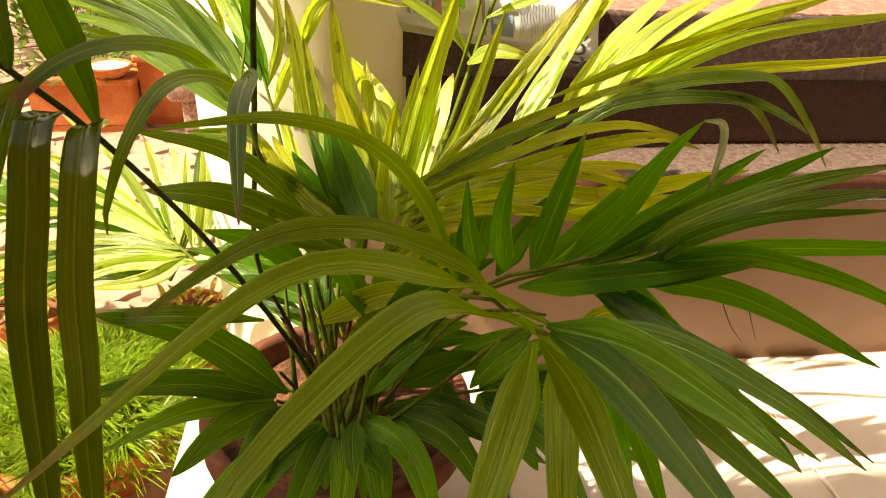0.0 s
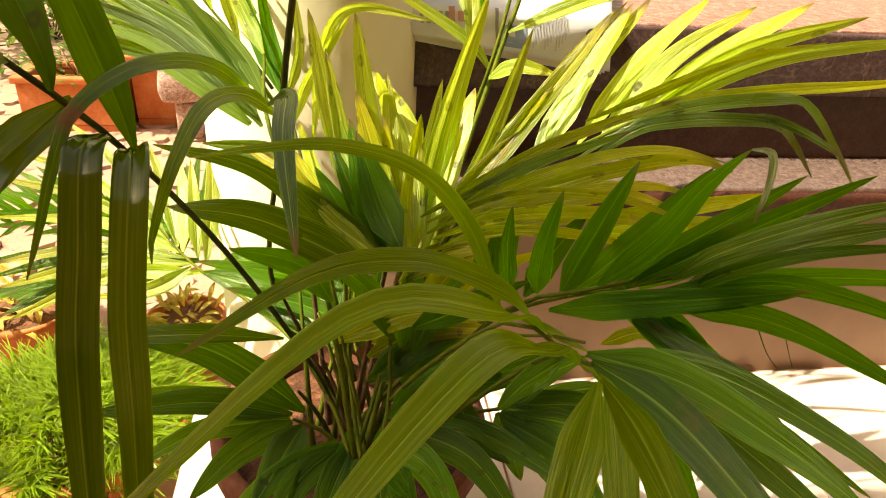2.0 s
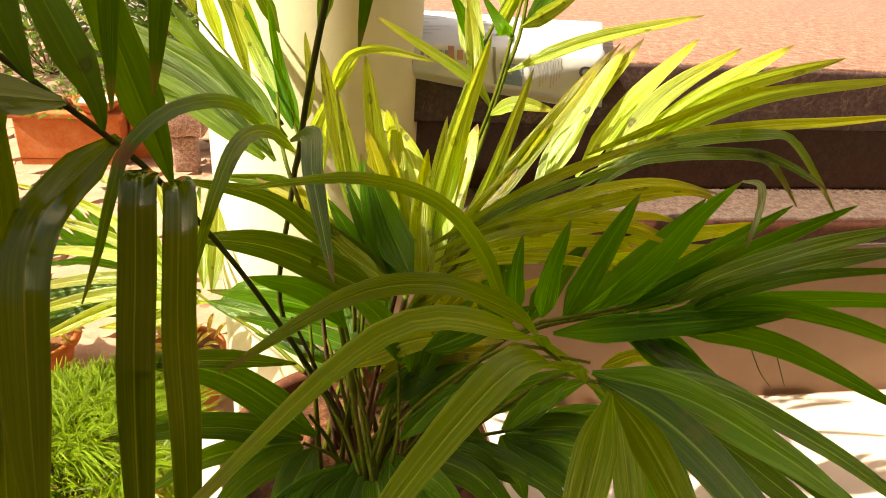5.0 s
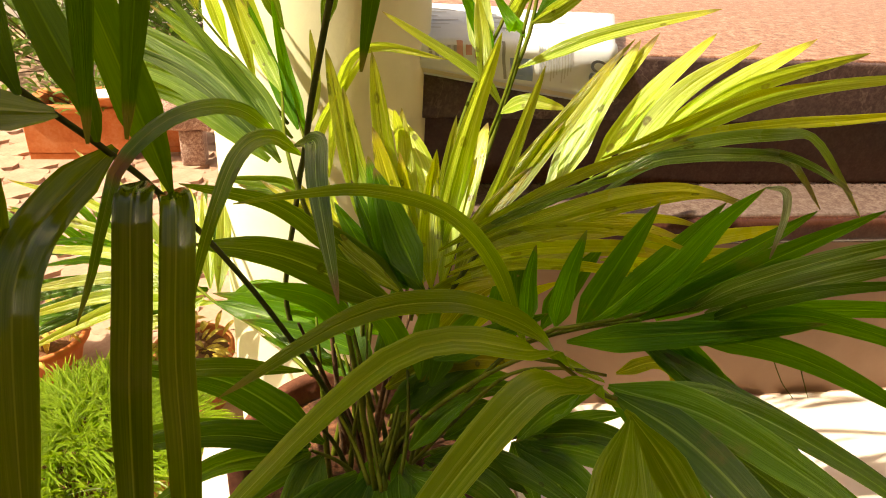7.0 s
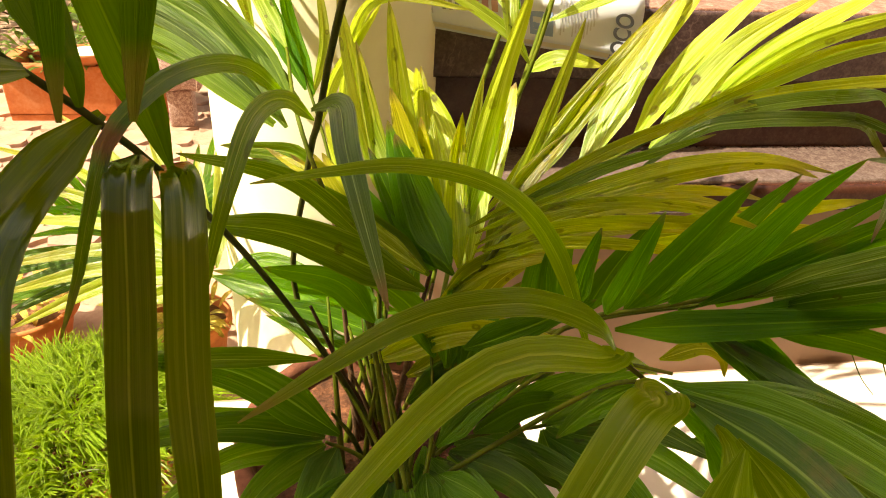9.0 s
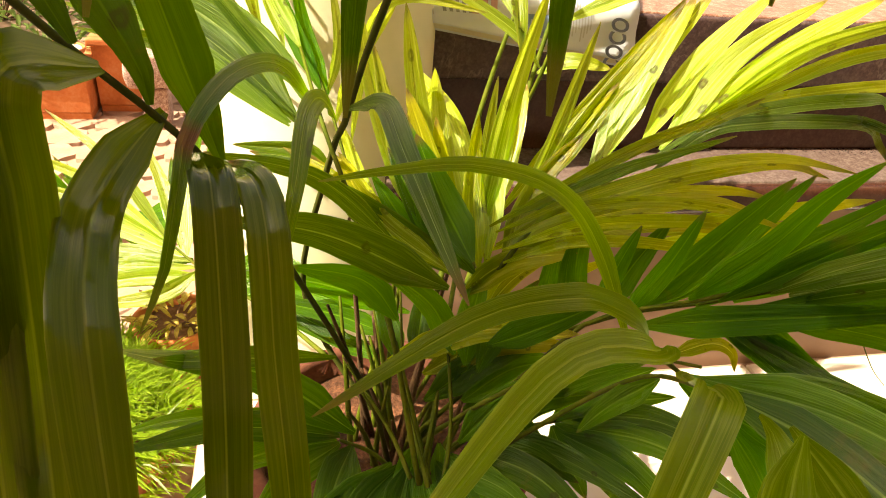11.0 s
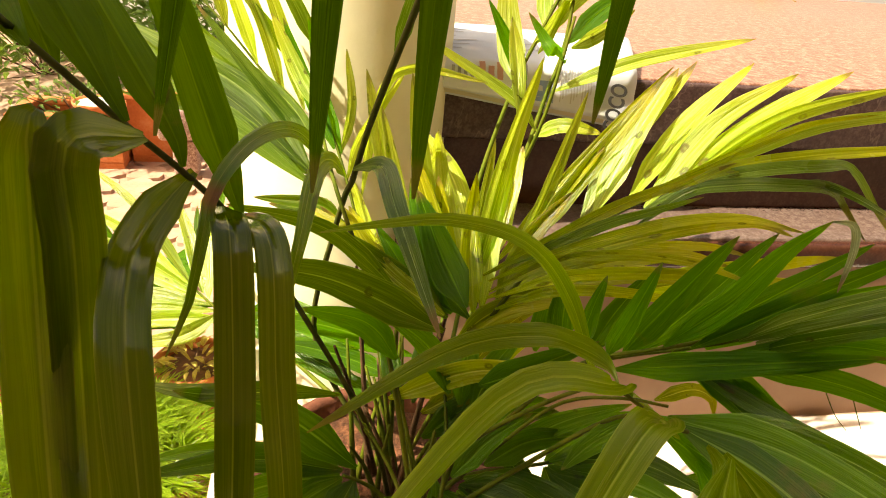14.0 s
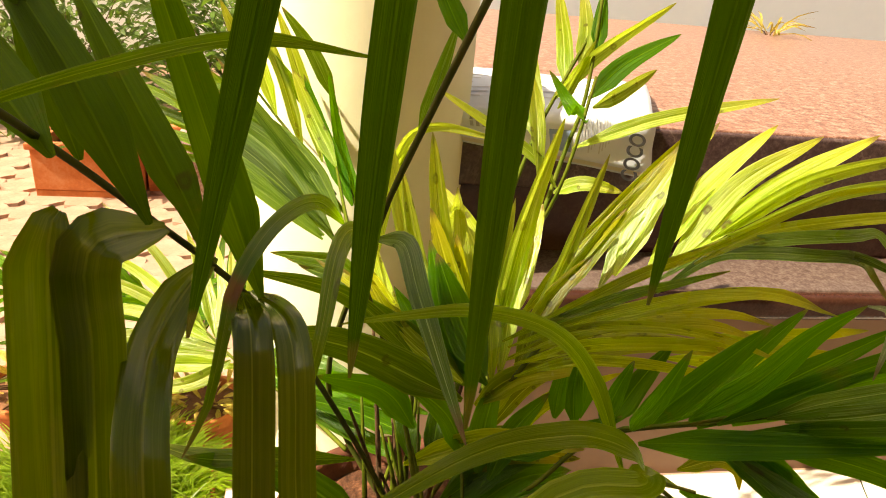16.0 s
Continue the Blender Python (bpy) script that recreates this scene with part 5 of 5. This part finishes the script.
small_palm((-0.25, 1.12, -0.08), 2)


def trough(where, size, label):
    t = thing("trough_planter", where, label, "planter", "planters in the yard")
    w, d, h = size
    for lo, hi in (((-w, -d, 0.022), (w, -d + 0.025, h)), ((-w, d - 0.025, 0.022), (w, d, h)), ((-w, -d + 0.0255, 0.022), (-w + 0.025, d - 0.0255, h)), ((w - 0.025, -d + 0.0255, 0.022), (w, d - 0.0255, h))):
        bm = bmesh.new()
        box(bm, lo, hi, 0.004, 2)
        part("side", bm, TERRACOTTA, t, smooth=False)
    for lo, hi in (((-w - 0.012, -d - 0.012, h + 0.001), (w + 0.012, -d + 0.03, h + 0.024)), ((-w - 0.012, d - 0.03, h + 0.001), (w + 0.012, d + 0.012, h + 0.024)), ((-w - 0.012, -d + 0.031, h + 0.001), (-w + 0.03, d - 0.031, h + 0.024)), ((w - 0.03, -d + 0.031, h + 0.001), (w + 0.012, d - 0.031, h + 0.024))):
        bm = bmesh.new()
        box(bm, lo, hi, 0.006, 2)
        part("rim", bm, TERRACOTTA, t, smooth=False)
    bm = bmesh.new()
    box(bm, (-w + 0.002, -d + 0.002, 0.0), (w - 0.002, d - 0.002, 0.021))
    part("base", bm, TERRACOTTA, t, smooth=False)
    bm = bmesh.new()
    box(bm, (-w + 0.026, -d + 0.026, 0.021), (w - 0.026, d - 0.026, h - 0.02))
    part("soil", bm, SOIL, t)
    return t


trough((-0.82, 2.49, YARD), (0.17, 0.11, 0.165), "low orange terracotta trough planter on the pavers")
trough((-0.56, 2.56, YARD), (0.080, 0.10, 0.225), "tall square orange terracotta planter on the pavers")
leafy((-0.82, 2.49, YARD + 0.155), 120, 0.05, 0.15, BUSH, "low_shrub", "low green shrub growing in a terracotta trough", 7)
leafy((-0.56, 2.56, YARD + 0.21), 60, 0.05, 0.06, BUSH, "low_shrub", "low green shrub growing in a square planter", 8)
dish = thing("clay_dish", (-0.72, 2.415, YARD + 0.1895), "shallow orange terracotta dish on a planter rim, its sun glare painted as a pale fill", "dish")
bm = bmesh.new()
lathe(bm, [(0.001, 0), (0.045, 0), (0.075, 0.030), (0.078, 0.042), (0.072, 0.042), (0.068, 0.032), (0.001, 0.030)], 36, wobble=0.01)
part("bowl", bm, TERRACOTTA, dish)
# pale disc in place of sun glare on the dish's contents
bm = bmesh.new()
lathe(bm, [(0.067, 0.036), (0.04, 0.040), (0.001, 0.041)], 30, wobble=0.05)
part("sand", bm, GLARE_FILL, dish, "pale fill painted for the sun glare in the dish")

bl = thing("granite_block", (-0.435, 2.36, YARD), "weathered reddish granite block with a thicker cap stone", "stone block")
bm = bmesh.new()
box(bm, (-0.040, -0.04, 0.0), (0.040, 0.05, 0.128), 0.010, 2)
part("base", bm, GRANITE_OLD, bl)
bm = bmesh.new()
box(bm, (-0.080, -0.070, 0.130), (0.080, 0.080, 0.250), 0.022, 3)
bmesh.ops.subdivide_edges(bm, edges=bm.edges[:], cuts=2, use_grid_fill=True)
for v in bm.verts:
    v.co += Vector((1, 1, 0.6)) * 0.012 * noise.noise(v.co * 22)
part("cap", bm, GRANITE_OLD, bl)

# yard beyond the seat
bm = bmesh.new()
box(bm, (0.2, 2.75, -0.236), (5.0, 2.9, 2.2))
tagged(mesh_ob("wall_far", bm, GREY_WALL, smooth=False), "grey blue compound wall across the yard", "wall", kind="structure")
bm = bmesh.new()
box(bm, (-6.0, 5.0, -0.236), (6.0, 5.2, 2.4))
tagged(mesh_ob("wall_boundary", bm, WHITE_WALL, smooth=False), "white boundary wall behind the garden", "wall", kind="structure")
# unseen wall added behind the camera to bounce warm light
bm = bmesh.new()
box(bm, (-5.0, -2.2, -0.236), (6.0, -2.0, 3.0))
house = tagged(mesh_ob("wall_house", bm, WARM_PAINT, smooth=False), "unseen cream wall added behind the porch to bounce light, with a dark brown lower band", "wall", kind="structure")
# added out of view: dark lower wall that ends the leaf sheen sharply
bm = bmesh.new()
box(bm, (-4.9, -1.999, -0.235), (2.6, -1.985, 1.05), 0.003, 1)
part("dado", bm, SHEEN_BAND, house, "unseen dark brown band added to cut the sheen on the leaves", smooth=False)
# unseen end wall, added to keep blue sky light off the leaves
bm = bmesh.new()
box(bm, (2.62, -2.0, -0.276), (2.8, 0.60, 2.5))
tagged(mesh_ob("wall_side", bm, WARM_PAINT, smooth=False), "unseen plain cream wall added at the porch end to block blue sky light", "wall", kind="structure")
# unseen roof added overhead; its edge sets where direct sun begins
bm = bmesh.new()
box(bm, (-5.0, -2.0, 2.5), (6.0, 0.205, 2.62))
tagged(mesh_ob("ceiling", bm, WARM_PAINT, smooth=False), "unseen cream roof slab added to shade the near leaves and floor", "ceiling", kind="structure")
leafy((-1.35, 3.75, YARD), 2600, 0.085, 0.80, BUSH, "hedge_shrub", "dense green garden shrub beyond the planters", 9, up=1.1, width=0.42)
leafy((-0.35, 3.60, YARD), 1500, 0.085, 0.50, BUSH, "hedge_shrub", "dense green garden shrub beyond the planters", 10, up=1.3, width=0.42)
leafy((1.40, 2.12, 0.500), 26, 0.13, 0.03, DRY, "dry_weed", "small dry weed sprouting at the back of the seat", 12, width=0.08)

# pavers last
PM = paver_mesh()
k = 0
for i in range(14):
    for j in range(21):
        x, y = -0.20 - 0.125 * i, 0.36 + 0.125 * j
        if x < -1.9 or y > 3.6:
            continue
        o = new("paver", PM)
        o.parent = pavement
        o.matrix_basis = pose(x, y, -0.2605, 0, 0, 45 if (i + j) % 2 else 0)
